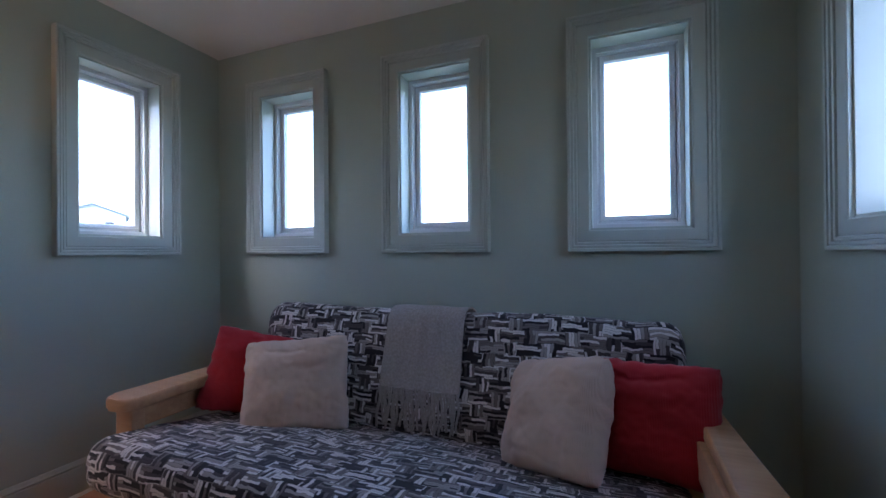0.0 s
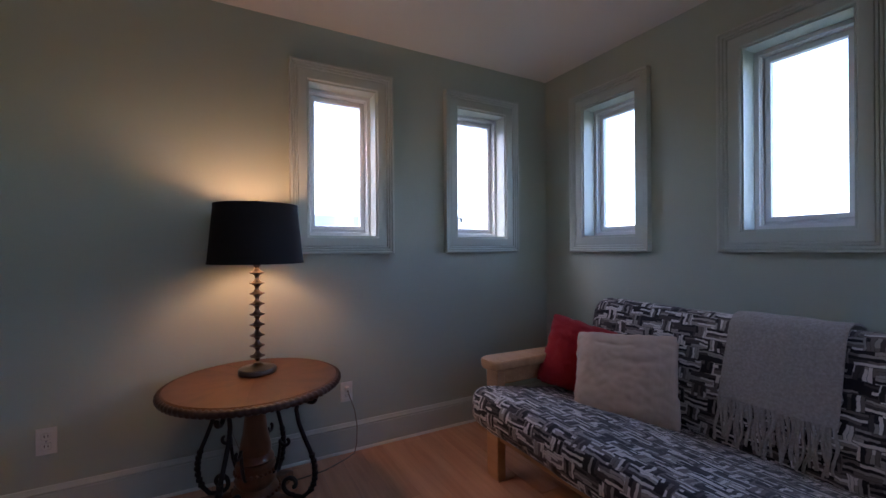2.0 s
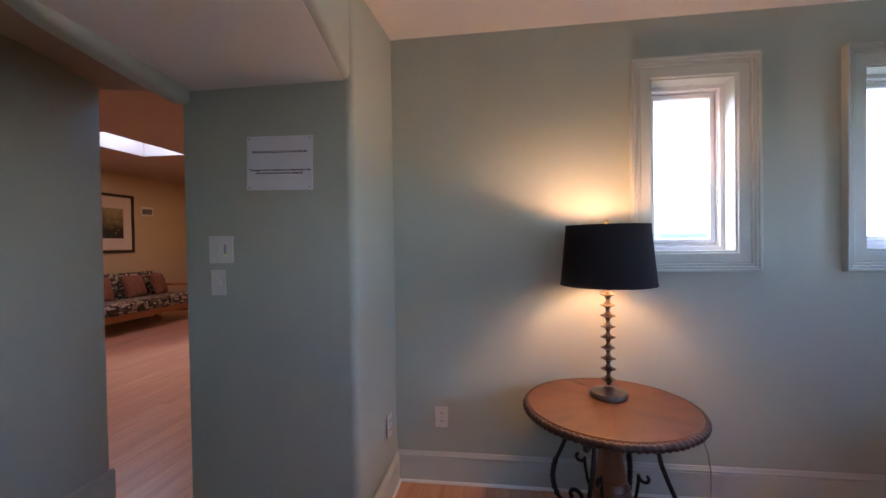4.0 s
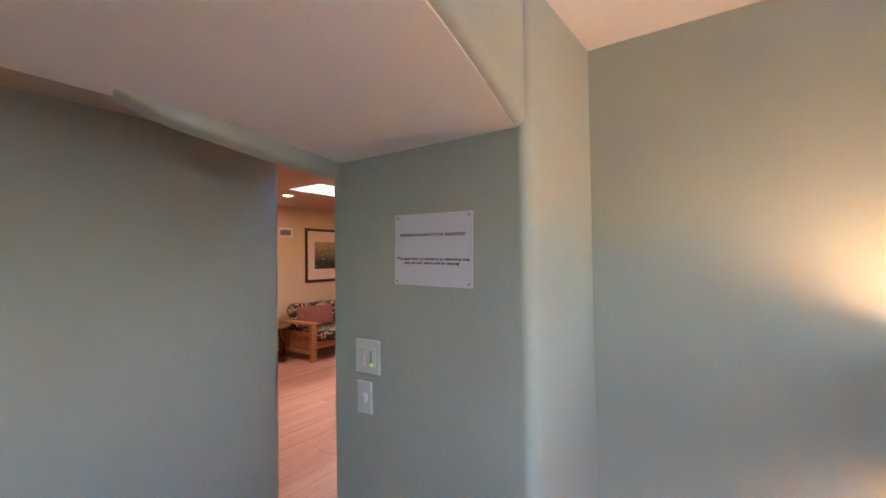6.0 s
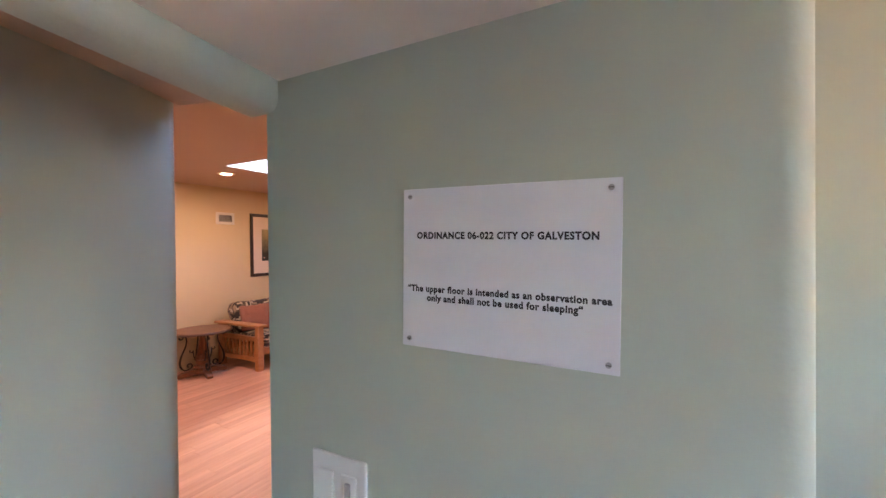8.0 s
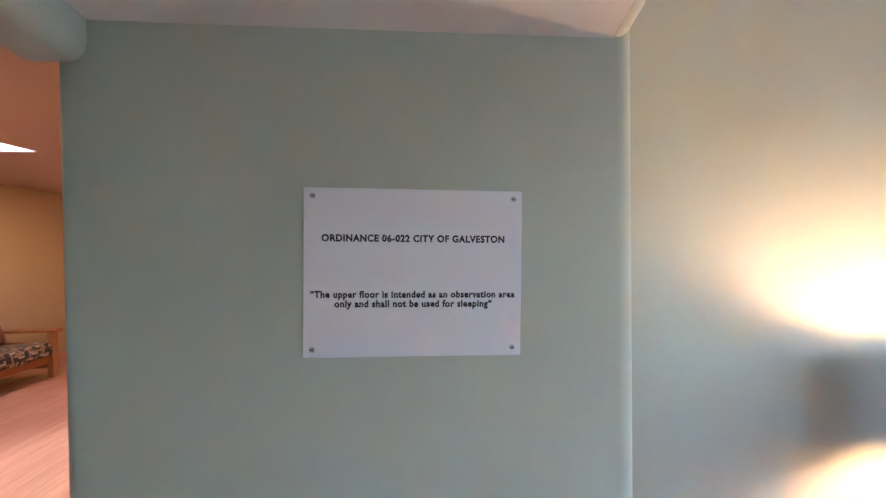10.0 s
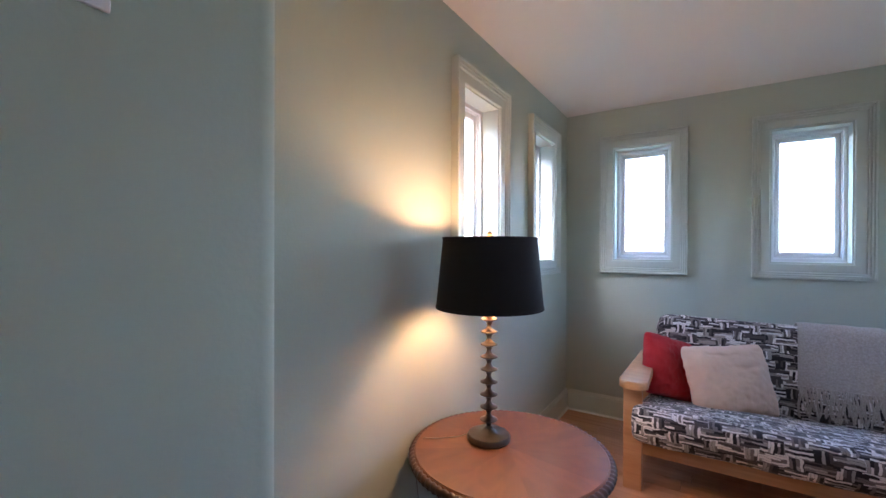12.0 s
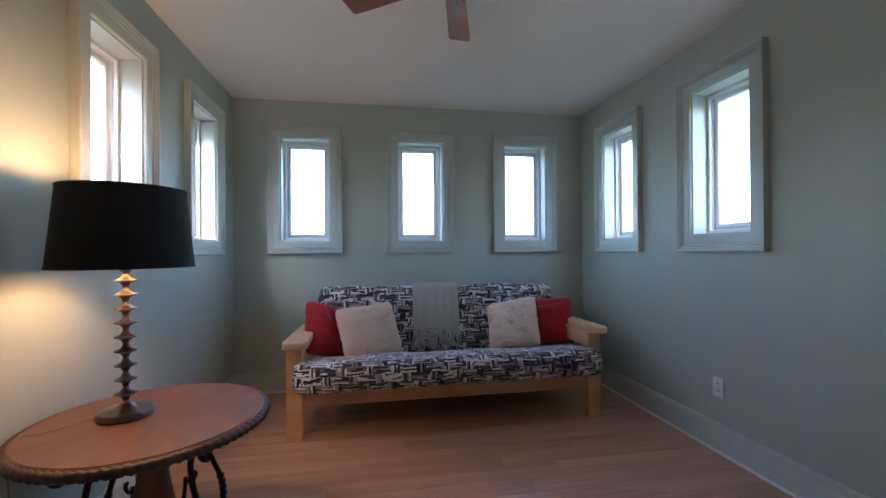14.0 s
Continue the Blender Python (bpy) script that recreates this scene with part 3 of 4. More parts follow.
sw = thing("light_switch", "white two-gang switch plate with rocker and slide dimmer", "light switch", pose(SIGNX, -1.736, 1.292, 0, 0, 90))
part("plate", box(-0.058, 0.058, -0.006, 0.0, -0.06, 0.06, 0.003), PLATE, sw)
part("rocker", box(-0.040, -0.008, -0.011, -0.0055, -0.033, 0.033, 0.002), PLATE, sw)
dim = part("dimmer", box(0.008, 0.040, -0.009, -0.0055, -0.033, 0.033, 0.002), PLATE, sw)
part("slider", box(0.019, 0.029, -0.014, -0.0085, -0.018, 0.022, 0.002), STEEL, dim)
part("indicator", box(0.018, 0.030, -0.0105, -0.0088, -0.030, -0.025), GREENLED, dim, "small green light")
sw2 = thing("fan_control", "white single switch plate with round dimmer knob", "light switch", pose(SIGNX, -1.752, 1.146, 0, 0, 90))
part("plate", box(-0.035, 0.035, -0.006, 0.0, -0.057, 0.057, 0.003), PLATE, sw2)
part("knob", lathe([(0.019, 0.0), (0.018, 0.012), (0.014, 0.016)], 24), PLATE, sw2, "round white knob", smooth=40, m=pose(0, -0.0055, 0, 90))

# ---- sign ----
sign = thing("wall_sign", "white ordinance notice board screwed to the sage wall", "sign", pose(SIGNX, -1.4525, 1.6635, 0, 1.2, 90))
part("board", box(-0.1515, 0.1515, -0.004, 0.0, -0.1165, 0.1165, 0.0008, 1), PAPER, sign)
for sx in (-1, 1):
    for sz in (-1, 1):
        sc = part("screw", lathe([(0.0036, 0), (0.0036, 0.0015), (0.002, 0.0024)], 12), STEEL, sign, "small steel screw", m=pose(sx * 0.1390, -0.004, sz * 0.1050, 90))
        part("screw_slot", box(-0.003, 0.003, -0.0005, 0.0005, 0.0024, 0.0028), DARK, sc)


def writing(text, width, z, parent):
    cu = bpy.data.curves.new("writing", "FONT")
    cu.body = text
    cu.align_x, cu.align_y = "CENTER", "CENTER"
    cu.size, cu.resolution_u = 0.02, 4
    cu.offset = 0.0009
    cu.space_character = 1.12
    tmp = bpy.data.objects.new("tmp", cu)
    scene.collection.objects.link(tmp)
    me = bpy.data.meshes.new_from_object(tmp)
    bpy.data.objects.remove(tmp)
    xs = [q.co.x for q in me.vertices]
    k = width / (max(xs) - min(xs))
    me.transform(Matrix.Diagonal((k, k * 1.08, 1, 1)))
    me.materials.append(INK)
    ob = new("lettering", me)
    ob.parent = parent
    ob.matrix_local = pose(0, -0.0046, z, 90)
    return ob


writing("ORDINANCE 06-022 CITY OF GALVESTON", 0.2535, 0.0475, sign)
writing("\u201cThe upper floor is intended as an observation area", 0.284, -0.030, sign)
writing("only and shall not be used for sleeping\u201c", 0.2185, -0.0430, sign)

# ---- round table ----
TX, TY, TZ = -1.592, -0.054, 0.605
table = thing("side_table", "round wooden pedestal table with rope edge and iron scrolls", "table", pose(TX, TY, 0, 0, 0, 12))
top = part("tabletop", lathe([(0.0, 0.575), (0.333, 0.575), (0.3465, 0.582), (0.3465, 0.600), (0.3415, 0.6035), (0.0, 0.6035)], 96, caps=False), TABLETOP, table, "polished reddish-brown veneer top", smooth=30)
for i in range(8):
    pts = [(0.0, 0.0)] + [(0.340 * math.cos(radians(-22.49 + 44.98 * k / 12)), 0.340 * math.sin(radians(-22.49 + 44.98 * k / 12))) for k in range(13)]
    part("veneer_piece", prism(pts, 0.6034, TZ), TABLETOP, top, m=pose(0, 0, 0, 0, 0, 45 * i))
# twisted rope rim
N, K = 300, 8
bm = bmesh.new()
rows = []
for i in range(N):
    a = 2 * math.pi * i / N
    ring = []
    for k in range(K):
        b = 2 * math.pi * k / K
        r = 0.0155 * (1 + 0.20 * math.sin(84 * a + b))
        ring.append(bm.verts.new(((0.3497 + r * math.cos(b)) * math.cos(a), (0.3497 + r * math.cos(b)) * math.sin(a), 0.586 + r * math.sin(b))))
    rows.append(ring)
for i in range(N):
    for k in range(K):
        p, q, kk = rows[i], rows[(i + 1) % N], (k + 1) % K
        bm.faces.new((p[k], q[k], q[kk], p[kk]))
part("rope_edge", bm, ROPE, table, "dark carved rope moulding", smooth=60)
column = [(0.105, 0.035), (0.105, 0.06), (0.085, 0.075), (0.075, 0.09), (0.092, 0.105), (0.097, 0.12), (0.090, 0.135), (0.072, 0.145), (0.082, 0.16), (0.086, 0.175), (0.080, 0.19), (0.082, 0.235), (0.070, 0.245), (0.078, 0.258), (0.070, 0.272), (0.062, 0.283), (0.066, 0.295), (0.062, 0.32), (0.050, 0.38), (0.042, 0.45), (0.038, 0.52), (0.045, 0.545), (0.056, 0.5755)]
part("pedestal", lathe(column, 40), PEDESTAL, table, "turned dark wood column", smooth=40)
for z0, r0 in ((0.12, 0.098), (0.21, 0.083)):
    for i in range(26):
        a = 2 * math.pi * i / 26
        bm = bmesh.new()
        bmesh.ops.create_icosphere(bm, subdivisions=1, radius=0.0085)
        part("carved_bead", bm, PEDESTAL, table, m=pose(r0 * math.cos(a), r0 * math.sin(a), z0), smooth=60)


def spiral(cx, cz, r0, r1, a0, a1, n=18):
    out = []
    for i in range(n + 1):
        f = i / n
        a = radians(a0 + (a1 - a0) * f)
        r = r0 + (r1 - r0) * f
        out.append((cx + r * math.cos(a), 0, cz + r * math.sin(a)))
    return out


for i in range(4):
    m = pose(0, 0, 0, 0, 0, 45 + 90 * i)
    # main scroll: curl under the top, sweep outward and down, curl back at the foot
    path = spiral(0.258, 0.527, 0.012, 0.036, 380, 110)
    path += [(0.222, 0, 0.553), (0.195, 0, 0.52), (0.186, 0, 0.47), (0.198, 0, 0.41), (0.222, 0, 0.35), (0.249, 0, 0.29), (0.266, 0, 0.23), (0.266, 0, 0.17), (0.246, 0, 0.12), (0.212, 0, 0.092), (0.175, 0, 0.096)]
    path += spiral(0.162, 0.145, 0.045, 0.014, 280, -60)
    leg = part("iron_scroll", tube(path, 0.0095, 8), IRON, table, "black wrought iron scroll leg", smooth=60, m=m)
    for j, (px, pz) in enumerate(((0.255, 0.275), (0.262, 0.250), (0.266, 0.225), (0.268, 0.200), (0.266, 0.175), (0.260, 0.150), (0.250, 0.128))):
        part("iron_collar", tube([(px, 0, pz - 0.007), (px, 0, pz + 0.007)], 0.0135, 8), IRON, leg, smooth=60)
    arc = spiral(0.138, 0.335, 0.010, 0.026, 420, 170) + [(0.112, 0, 0.31), (0.108, 0, 0.28), (0.102, 0, 0.245), (0.092, 0, 0.215), (0.080, 0, 0.195)]
    part("iron_curl", tube(arc, 0.007, 8), IRON, table, "small black iron curl", smooth=60, m=m)
    prof = [(0.06, 0.012), (0.10, 0.085), (0.15, 0.085), (0.20, 0.07), (0.245, 0.055), (0.285, 0.05), (0.305, 0.036), (0.305, 0.012), (0.285, 0.0), (0.245, 0.0), (0.225, 0.014), (0.15, 0.022)]
    bm = bmesh.new()
    wv = [[bm.verts.new((x, s * (0.03 if x < 0.2 else 0.034), z)) for x, z in prof] for s in (-1, 1)]
    bm.faces.new(wv[0])
    bm.faces.new(wv[1][::-1])
    for k in range(len(prof)):
        j = (k + 1) % len(prof)
        bm.faces.new((wv[0][k], wv[0][j], wv[1][j], wv[1][k]))
    bmesh.ops.bevel(bm, geom=bm.edges[:], offset=0.004, segments=1, affect="EDGES")
    part("foot", bm, PEDESTAL, table, "carved dark wood foot", smooth=40, m=m)

# ---- table lamp ----
LX, LY = -1.683, -0.036
lamp = thing("table_lamp", "lit pewter disc-stem table lamp with black drum shade", "lamp", pose(LX, LY, TZ))
part("base", lathe([(0.078, 0.0), (0.081, 0.004), (0.081, 0.018), (0.077, 0.024), (0.070, 0.026), (0.034, 0.030), (0.022, 0.038), (0.014, 0.046)], 48), PEWTER, lamp, smooth=35)
for i in range(9):
    z = 0.077 + 0.0478 * i
    prof = [(0.0085, -0.0240), (0.0095, -0.019), (0.014, -0.0105), (0.022, -0.0055), (0.0325, -0.0016), (0.0335, 0.0), (0.0325, 0.0018), (0.022, 0.0055), (0.014, 0.0105), (0.0095, 0.019), (0.0085, 0.0238)]
    part("stem_disc", lathe(prof, 32), PEWTER, lamp, smooth=35, m=pose(0, 0, z))
part("socket", lathe([(0.0085, 0.482), (0.022, 0.500), (0.024, 0.512), (0.017, 0.520), (0.017, 0.57), (0.012, 0.575)], 24), PEWTER, lamp, smooth=40)
bulb = part("bulb", lathe([(0.011, 0.575), (0.014, 0.62), (0.026, 0.66), (0.031, 0.685), (0.026, 0.712), (0.012, 0.728), (0.002, 0.731)], 24), BULB, lamp, "glowing warm bulb", smooth=60)
SB, ST = 0.506, 0.766
shade = part("shade", lathe([(0.203, SB), (0.178, ST)], 72, caps=False), SHADE, lamp, "black cloth drum shade", smooth=60)
part("lining", lathe([(0.2015, SB + 0.001), (0.1765, ST - 0.001)], 72, caps=False), LINING, shade, "pale shade lining", smooth=60)
for rr, zz in ((0.2025, SB), (0.1775, ST)):
    part("rim_binding", lathe([(rr - 0.0025, zz - 0.004), (rr + 0.0022, zz - 0.004), (rr + 0.0022, zz + 0.004), (rr - 0.0025, zz + 0.004), (rr - 0.0025, zz - 0.004)], 72, caps=False), SHADE, shade)
for i in range(3):
    a = 2 * math.pi * i / 3 + 0.4
    part("spider_arm", tube([(0.006 * math.cos(a), 0.006 * math.sin(a), 0.751), (0.09 * math.cos(a), 0.09 * math.sin(a), 0.753), (0.177 * math.cos(a), 0.177 * math.sin(a), 0.761)], 0.0022, 6), BRASS, shade)
harp = [(0.020, 0, 0.545), (0.045, 0, 0.60), (0.055, 0, 0.66), (0.045, 0, 0.72), (0.015, 0, 0.752), (0, 0, 0.755), (-0.015, 0, 0.752), (-0.045, 0, 0.72), (-0.055, 0, 0.66), (-0.045, 0, 0.60), (-0.020, 0, 0.545)]
part("harp", tube(harp, 0.0022, 6, up=Vector((0, 1, 0))), BRASS, lamp)
part("finial", lathe([(0.005, 0.752), (0.006, 0.760), (0.004, 0.769), (0.011, 0.780), (0.010, 0.788), (0.003, 0.795)], 16), BRASS, lamp, "small brass finial", smooth=60)
top_cord = [(-0.075, -0.02, 0.012), (-0.10, -0.045, 0.004), (-0.13, -0.075, 0.0035), (-0.17, -0.11, 0.0035), (-0.205, -0.135, 0.006), (-0.232, -0.15, -0.03), (-0.240, -0.14, -0.15), (-0.245, -0.10, -0.35), (-0.24, -0.03, -0.55), (-0.20, 0.02, -0.598)]
part("cord", tube(top_cord, 0.0018, 6), CORD, lamp, "thin pale cord across the tabletop", smooth=60)
glowlamp = new("lamp_light", bpy.data.lights.new("lamp_light", "POINT"))
glowlamp.data.energy, glowlamp.data.color, glowlamp.data.shadow_soft_size = LAMP_POWER, (1.0, 0.46, 0.245), 0.034
glowlamp.matrix_world = pose(LX, LY, TZ + 0.69)
bulb.visible_shadow = False

# ---- futon ----
FX0, FX1 = -1.375, 0.700
FXC = (FX0 + FX1) / 2
futon = thing("futon_sofa", "pale pine futon sofa with black and grey basket-weave mattress", "sofa", pose(FXC, 0, 0))
HW = (FX1 - FX0) / 2
for s in (-1, 1):
    xa, xb = sorted((s * HW, s * (HW - 0.095)))
    leg_top = 0.562 if s < 0 else 0.58
    part("front_leg", box(xa, xb, 1.025, 1.075, 0.0, leg_top, 0.006), PINE, futon, "square pine leg")
    part("back_leg", box(xa, xb, 1.66, 1.71, 0.0, leg_top, 0.006), PINE, futon, "square pine leg")
    xa, xb = sorted((s * (HW - 0.03), s * (HW - 0.065)))
    part("arm_rail", box(xa, xb, 1.075, 1.66, 0.47, leg_top, 0.005), PINE, futon)
    part("side_rail", box(xa, xb, 1.075, 1.66, 0.19, 0.27, 0.005), PINE, futon)
    # arm board, broad and rounded at the front
    lo_, hi_ = (-HW - 0.02, -HW + 0.125) if s < 0 else (HW - 0.055, HW + 0.045)
    out = [(lo_ + 0.015, 1.80), *corner(lo_ + 0.045, 1.03, 0.045, 180, 270, 6), *corner(hi_ - 0.045, 1.03, 0.045, 270, 360, 6), (hi_ - 0.015, 1.80)]
    lift = 0.0 if s < 0 else 0.018
    bm = prism(out, 0.562 + lift, 0.608 + lift)
    bmesh.ops.bevel(bm, geom=[e for e in bm.edges if abs(e.verts[0].co.z - e.verts[1].co.z) < 1e-6], offset=0.012, segments=3, affect="EDGES", profile=0.5)
    part("armrest", bm, PINE, futon, "pale pine armrest with rounded front", smooth=40)
part("front_rail", box(-HW + 0.096, HW - 0.096, 1.035, 1.07, 0.205, 0.295, 0.005), PINE, futon, "pine front rail")
part("back_rail", box(-HW + 0.096, HW - 0.096, 1.67, 1.70, 0.19, 0.27, 0.005), PINE, futon)
for i in range(12):
    x = -HW + 0.15 + i * (2 * HW - 0.3) / 11
    part("seat_slat", box(x - 0.03, x + 0.03, 1.07, 1.67, 0.268, 0.284), PINE, futon)


def padded(section, x0, x1, nx, bulge, seed, mat, round_r=0.09, wob=0.012):
    """A cushion swept along x from a closed (y, z) section, ends drawn in, with a UV map in metres."""
    cy = sum(p[0] for p in section) / len(section)
    cz = sum(p[1] for p in section) / len(section)
    lens = [0.0]
    for a, b in zip(section, section[1:] + section[:1]):
        lens.append(lens[-1] + math.hypot(b[0] - a[0], b[1] - a[1]))
    bm = bmesh.new()
    uvl = bm.loops.layers.uv.new("UVMap")
    L = x1 - x0
    xs = []
    for i in range(nx + 1):
        f = i / nx
        xs.append(x0 + L * (f - 0.03 * math.sin(2 * math.pi * f) * 0.6))
    rings = []
    for x in xs:
        e = min(x - x0, x1 - x)
        k = 1.0 if e > round_r else math.sqrt(max(0.0, 1 - (1 - e / round_r) ** 2))
        shrink = round_r * 0.75 * (1 - k)
        ring = []
        for y, z in section:
            d = math.hypot(y - cy, z - cz)
            q = max(0.02, 1 - shrink / d)
            p = Vector((x, cy + (y - cy) * q, cz + (z - cz) * q))
            w1 = noise.noise(Vector((x * 3.1 + seed, y * 3.0, z * 3.0)))
            w2 = noise.noise(Vector((x * 9.0 + seed, y * 8.0, z * 8.0 + 5)))
            p += Vector((0, (y - cy) / d, (z - cz) / d)) * (wob * w1 + wob * 0.45 * w2)
            p.x += wob * 0.8 * w2
            ring.append(bm.verts.new(p))
        rings.append(ring)
    n = len(section)
    for i in range(nx):
        for k in range(n):
            j = (k + 1) % n
            f = bm.faces.new((rings[i][k], rings[i + 1][k], rings[i + 1][j], rings[i][j]))
            for loop, (ii, vv) in zip(f.loops, ((i, lens[k]), (i + 1, lens[k]), (i + 1, lens[k + 1]), (i, lens[k + 1]))):
                loop[uvl].uv = (xs[ii], vv)
    for ring, sgn in ((rings[0], 1), (rings[-1], -1)):
        f = bm.faces.new(ring[::sgn])
        for loop in f.loops:
            loop[uvl].uv = (loop.vert.co.y, loop.vert.co.z)
    return bm


def rounded_section(corners, r, n=5, sub=6):
    """Closed (y, z) outline with rounded corners and divided sides."""
    out = []
    m_ = len(corners)
    for i in range(m_):
        p0_, p1_, p2_ = Vector(corners[i - 1]), Vector(corners[i]), Vector(corners[(i + 1) % m_])
        d0_, d1_ = (p0_ - p1_).normalized(), (p2_ - p1_).normalized()
        a_, b_ = p1_ + d0_ * r[i], p1_ + d1_ * r[i]
        for k in range(n + 1):
            f = k / n
            out.append(tuple((1 - f) ** 2 * a_ + 2 * f * (1 - f) * p1_ + f * f * b_))
        nxt = p2_ + (p1_ - p2_).normalized() * r[(i + 1) % m_]
        for k in range(1, sub):
            out.append(tuple(b_.lerp(nxt, k / sub)))
    return out


seat_sec = rounded_section([(0.872, 0.325), (0.872, 0.505), (1.22, 0.462), (1.66, 0.355), (1.66, 0.285), (1.05, 0.300)], [0.07, 0.09, 0.12, 0.04, 0.03, 0.05])
back_sec = rounded_section([(1.585, 0.36), (1.708, 0.897), (1.885, 0.848), (1.780, 0.33)], [0.05, 0.09, 0.08, 0.05])
# the seat pad reaches over the rails at the front and lies between the arms behind
bm = padded(seat_sec, -HW + 0.060, HW - 0.050, 110, 0, 1.0, PRINT, 0.07)
for q in bm.verts:
    if q.co.y > 1.06:
        lim = HW - 0.075
        k = min(1.0, (q.co.y - 1.06) / 0.10)
        if abs(q.co.x) > lim:
            q.co.x += k * (math.copysign(lim, q.co.x) - q.co.x) * 0.9
part("seat_pad", bm, PRINT, futon, "black, grey and white basket-weave seat pad", smooth=60)
part("back_pad", padded(back_sec, -HW + 0.100, HW - 0.045, 110, 0, 7.0, PRINT), PRINT, futon, "black, grey and white basket-weave back pad", smooth=60)


# ---- cushions ----
def cushion(name, label, mat, m, wide=0.43, high=0.40, thick=0.15, seed=0.0, group=""):
    bm = bmesh.new()
    n = 64
    grids = []
    for side in (1, -1):
        g = []
        for i in range(n + 1):
            row = []
            for j in range(n + 1):
                u, v = 2 * i / n - 1, 2 * j / n - 1
                cut = 1 - 0.085 * (abs(u * v)) ** 4
                pinch = (1 - 0.09 * (1 - u * u) * abs(v) ** 3) * cut
                pinch2 = (1 - 0.09 * (1 - v * v) * abs(u) ** 3) * cut
                h = max(0.0, (1 - abs(u) ** 2.6)) ** 0.42 * max(0.0, (1 - abs(v) ** 2.6)) ** 0.42
                x, z = u * pinch2 * wide / 2, v * pinch * high / 2
                w = noise.noise(Vector((u * 1.6 + seed, v * 1.6, side * 3.0))) * 0.26 + noise.noise(Vector((u * 3.2 + seed, v * 3.2, side * 7.0))) * 0.10 + noise.noise(Vector((u * 9.0 + seed, v * 9.0, side * 5.0))) * 0.05
                fold = 0.0
                for c0, sl, wd, amp in ((0.30, 0.22, 0.085, 0.012), (-0.48, -0.25, 0.08, 0.009), (0.70, -0.08, 0.055, 0.013), (-0.76, 0.10, 0.06, 0.010)):
                    line = v - c0 - sl * u - 0.10 * math.sin(3.2 * u + seed + 5 * c0)
                    fold -= amp * math.exp(-(line / wd) ** 2) * max(0.0, 0.25 + 1.5 * noise.noise(Vector((u * 1.4 + seed * 3, c0 * 9.0, side * 4.0)))) * h
                y = -side * (thick / 2 * h * (1 + w) + fold)
                edge = abs(u) > 0.999 or abs(v) > 0.999
                jit = 0.006 * noise.noise(Vector((u * 6 + seed, v * 6, 1.0)))
                row.append((x + jit, 0.0 if edge else y, z + jit))
            g.append(row)
        grids.append(g)
    idx = [{}, {}]
    for s in (0, 1):
        for i in range(n + 1):
            for j in range(n + 1):
                edge = i in (0, n) or j in (0, n)
                idx[s][i, j] = idx[0][i, j] if s == 1 and edge else bm.verts.new(grids[s][i][j])
        for i in range(n):
            for j in range(n):
                q = [idx[s][a] for a in ((i, j), (i + 1, j), (i + 1, j + 1), (i, j + 1))]
                bm.faces.new(q if s == 0 else q[::-1])
    c = thing(name, label, "cushion", m, group)
    part("cover", bm, mat, c, smooth=70)
    return c


cushion("cushion", "red fleece cushion leaning in the futon corner", RED, pose(-1.180, 1.490, 0.588, -20, 17, 48), 0.39, 0.40, 0.17, 3.0, "cushions on the futon")
cushion("cushion", "cream ribbed fleece cushion leaning on the futon back", CREAM, pose(-0.876, 1.455, 0.568, -22, -3, 28), 0.475, 0.43, 0.20, 8.0, "cushions on the futon")
cushion("cushion", "cream ribbed fleece cushion leaning on a red one", CREAM, pose(0.222, 1.470, 0.582, -30, -14, -33), 0.42, 0.42, 0.21, 13.0, "cushions on the futon")
cushion("cushion", "red fleece cushion leaning on the futon armrest", RED, pose(0.532, 1.520, 0.590, -14, -3, -16), 0.415, 0.39, 0.18, 21.0, "cushions on the futon")

# ---- throw blanket ----
throw = thing("throw_blanket", "grey knitted throw with fringe draped over the futon back", "blanket", pose(-0.346, 0.018, 0))
path = [(1.868, 0.60), (1.878, 0.70), (1.882, 0.76), (1.870, 0.825), (1.836, 0.872), (1.78, 0.893), (1.73, 0.897), (1.69, 0.886), (1.662, 0.851), (1.646, 0.79), (1.632, 0.73), (1.616, 0.665), (1.602, 0.605), (1.592, 0.555)]
bm = bmesh.new()
cols = 34
g = []
for r_, (y, z) in enumerate(path):
    f = r_ / (len(path) - 1)
    half = 0.177 + 0.010 * f
    row = []
    for c in range(cols + 1):
        x = (2 * c / cols - 1) * half - 0.015 * f
        wv = 0.007 * noise.noise(Vector((x * 12, f * 3, 2.0))) + 0.004 * math.sin(x * 40 + f * 2)
        row.append(bm.verts.new((x, y - abs(wv) - 0.006, z + 0.4 * wv)))
    g.append(row)
for r_ in range(len(path) - 1):
    for c in range(cols):
        bm.faces.new((g[r_][c], g[r_][c + 1], g[r_ + 1][c + 1], g[r_ + 1][c]))
bmesh.ops.recalc_face_normals(bm, faces=bm.faces[:])
bmesh.ops.solidify(bm, geom=bm.faces[:], thickness=0.007)
part("blanket", bm, THROW, throw, smooth=70)
rng = random.Random(5)
for i in range(38):
    x = -0.198 + 0.365 * i / 37
    pts, rad = [], []
    dx, L = rng.uniform(-0.014, 0.014), rng.uniform(0.145, 0.18)
    for k in range(9):
        f = k / 8
        pts.append((x + dx * f + 0.006 * math.sin(6 * f + i), 1.582 - 0.028 * f - 0.006 * rng.random(), 0.560 - L * f))
        rad.append(0.0060 - 0.0018 * f + 0.0008 * math.sin(20 * f + i))
    part("fringe_tassel", tube(pts, rad, 6), THROW, throw, smooth=60)

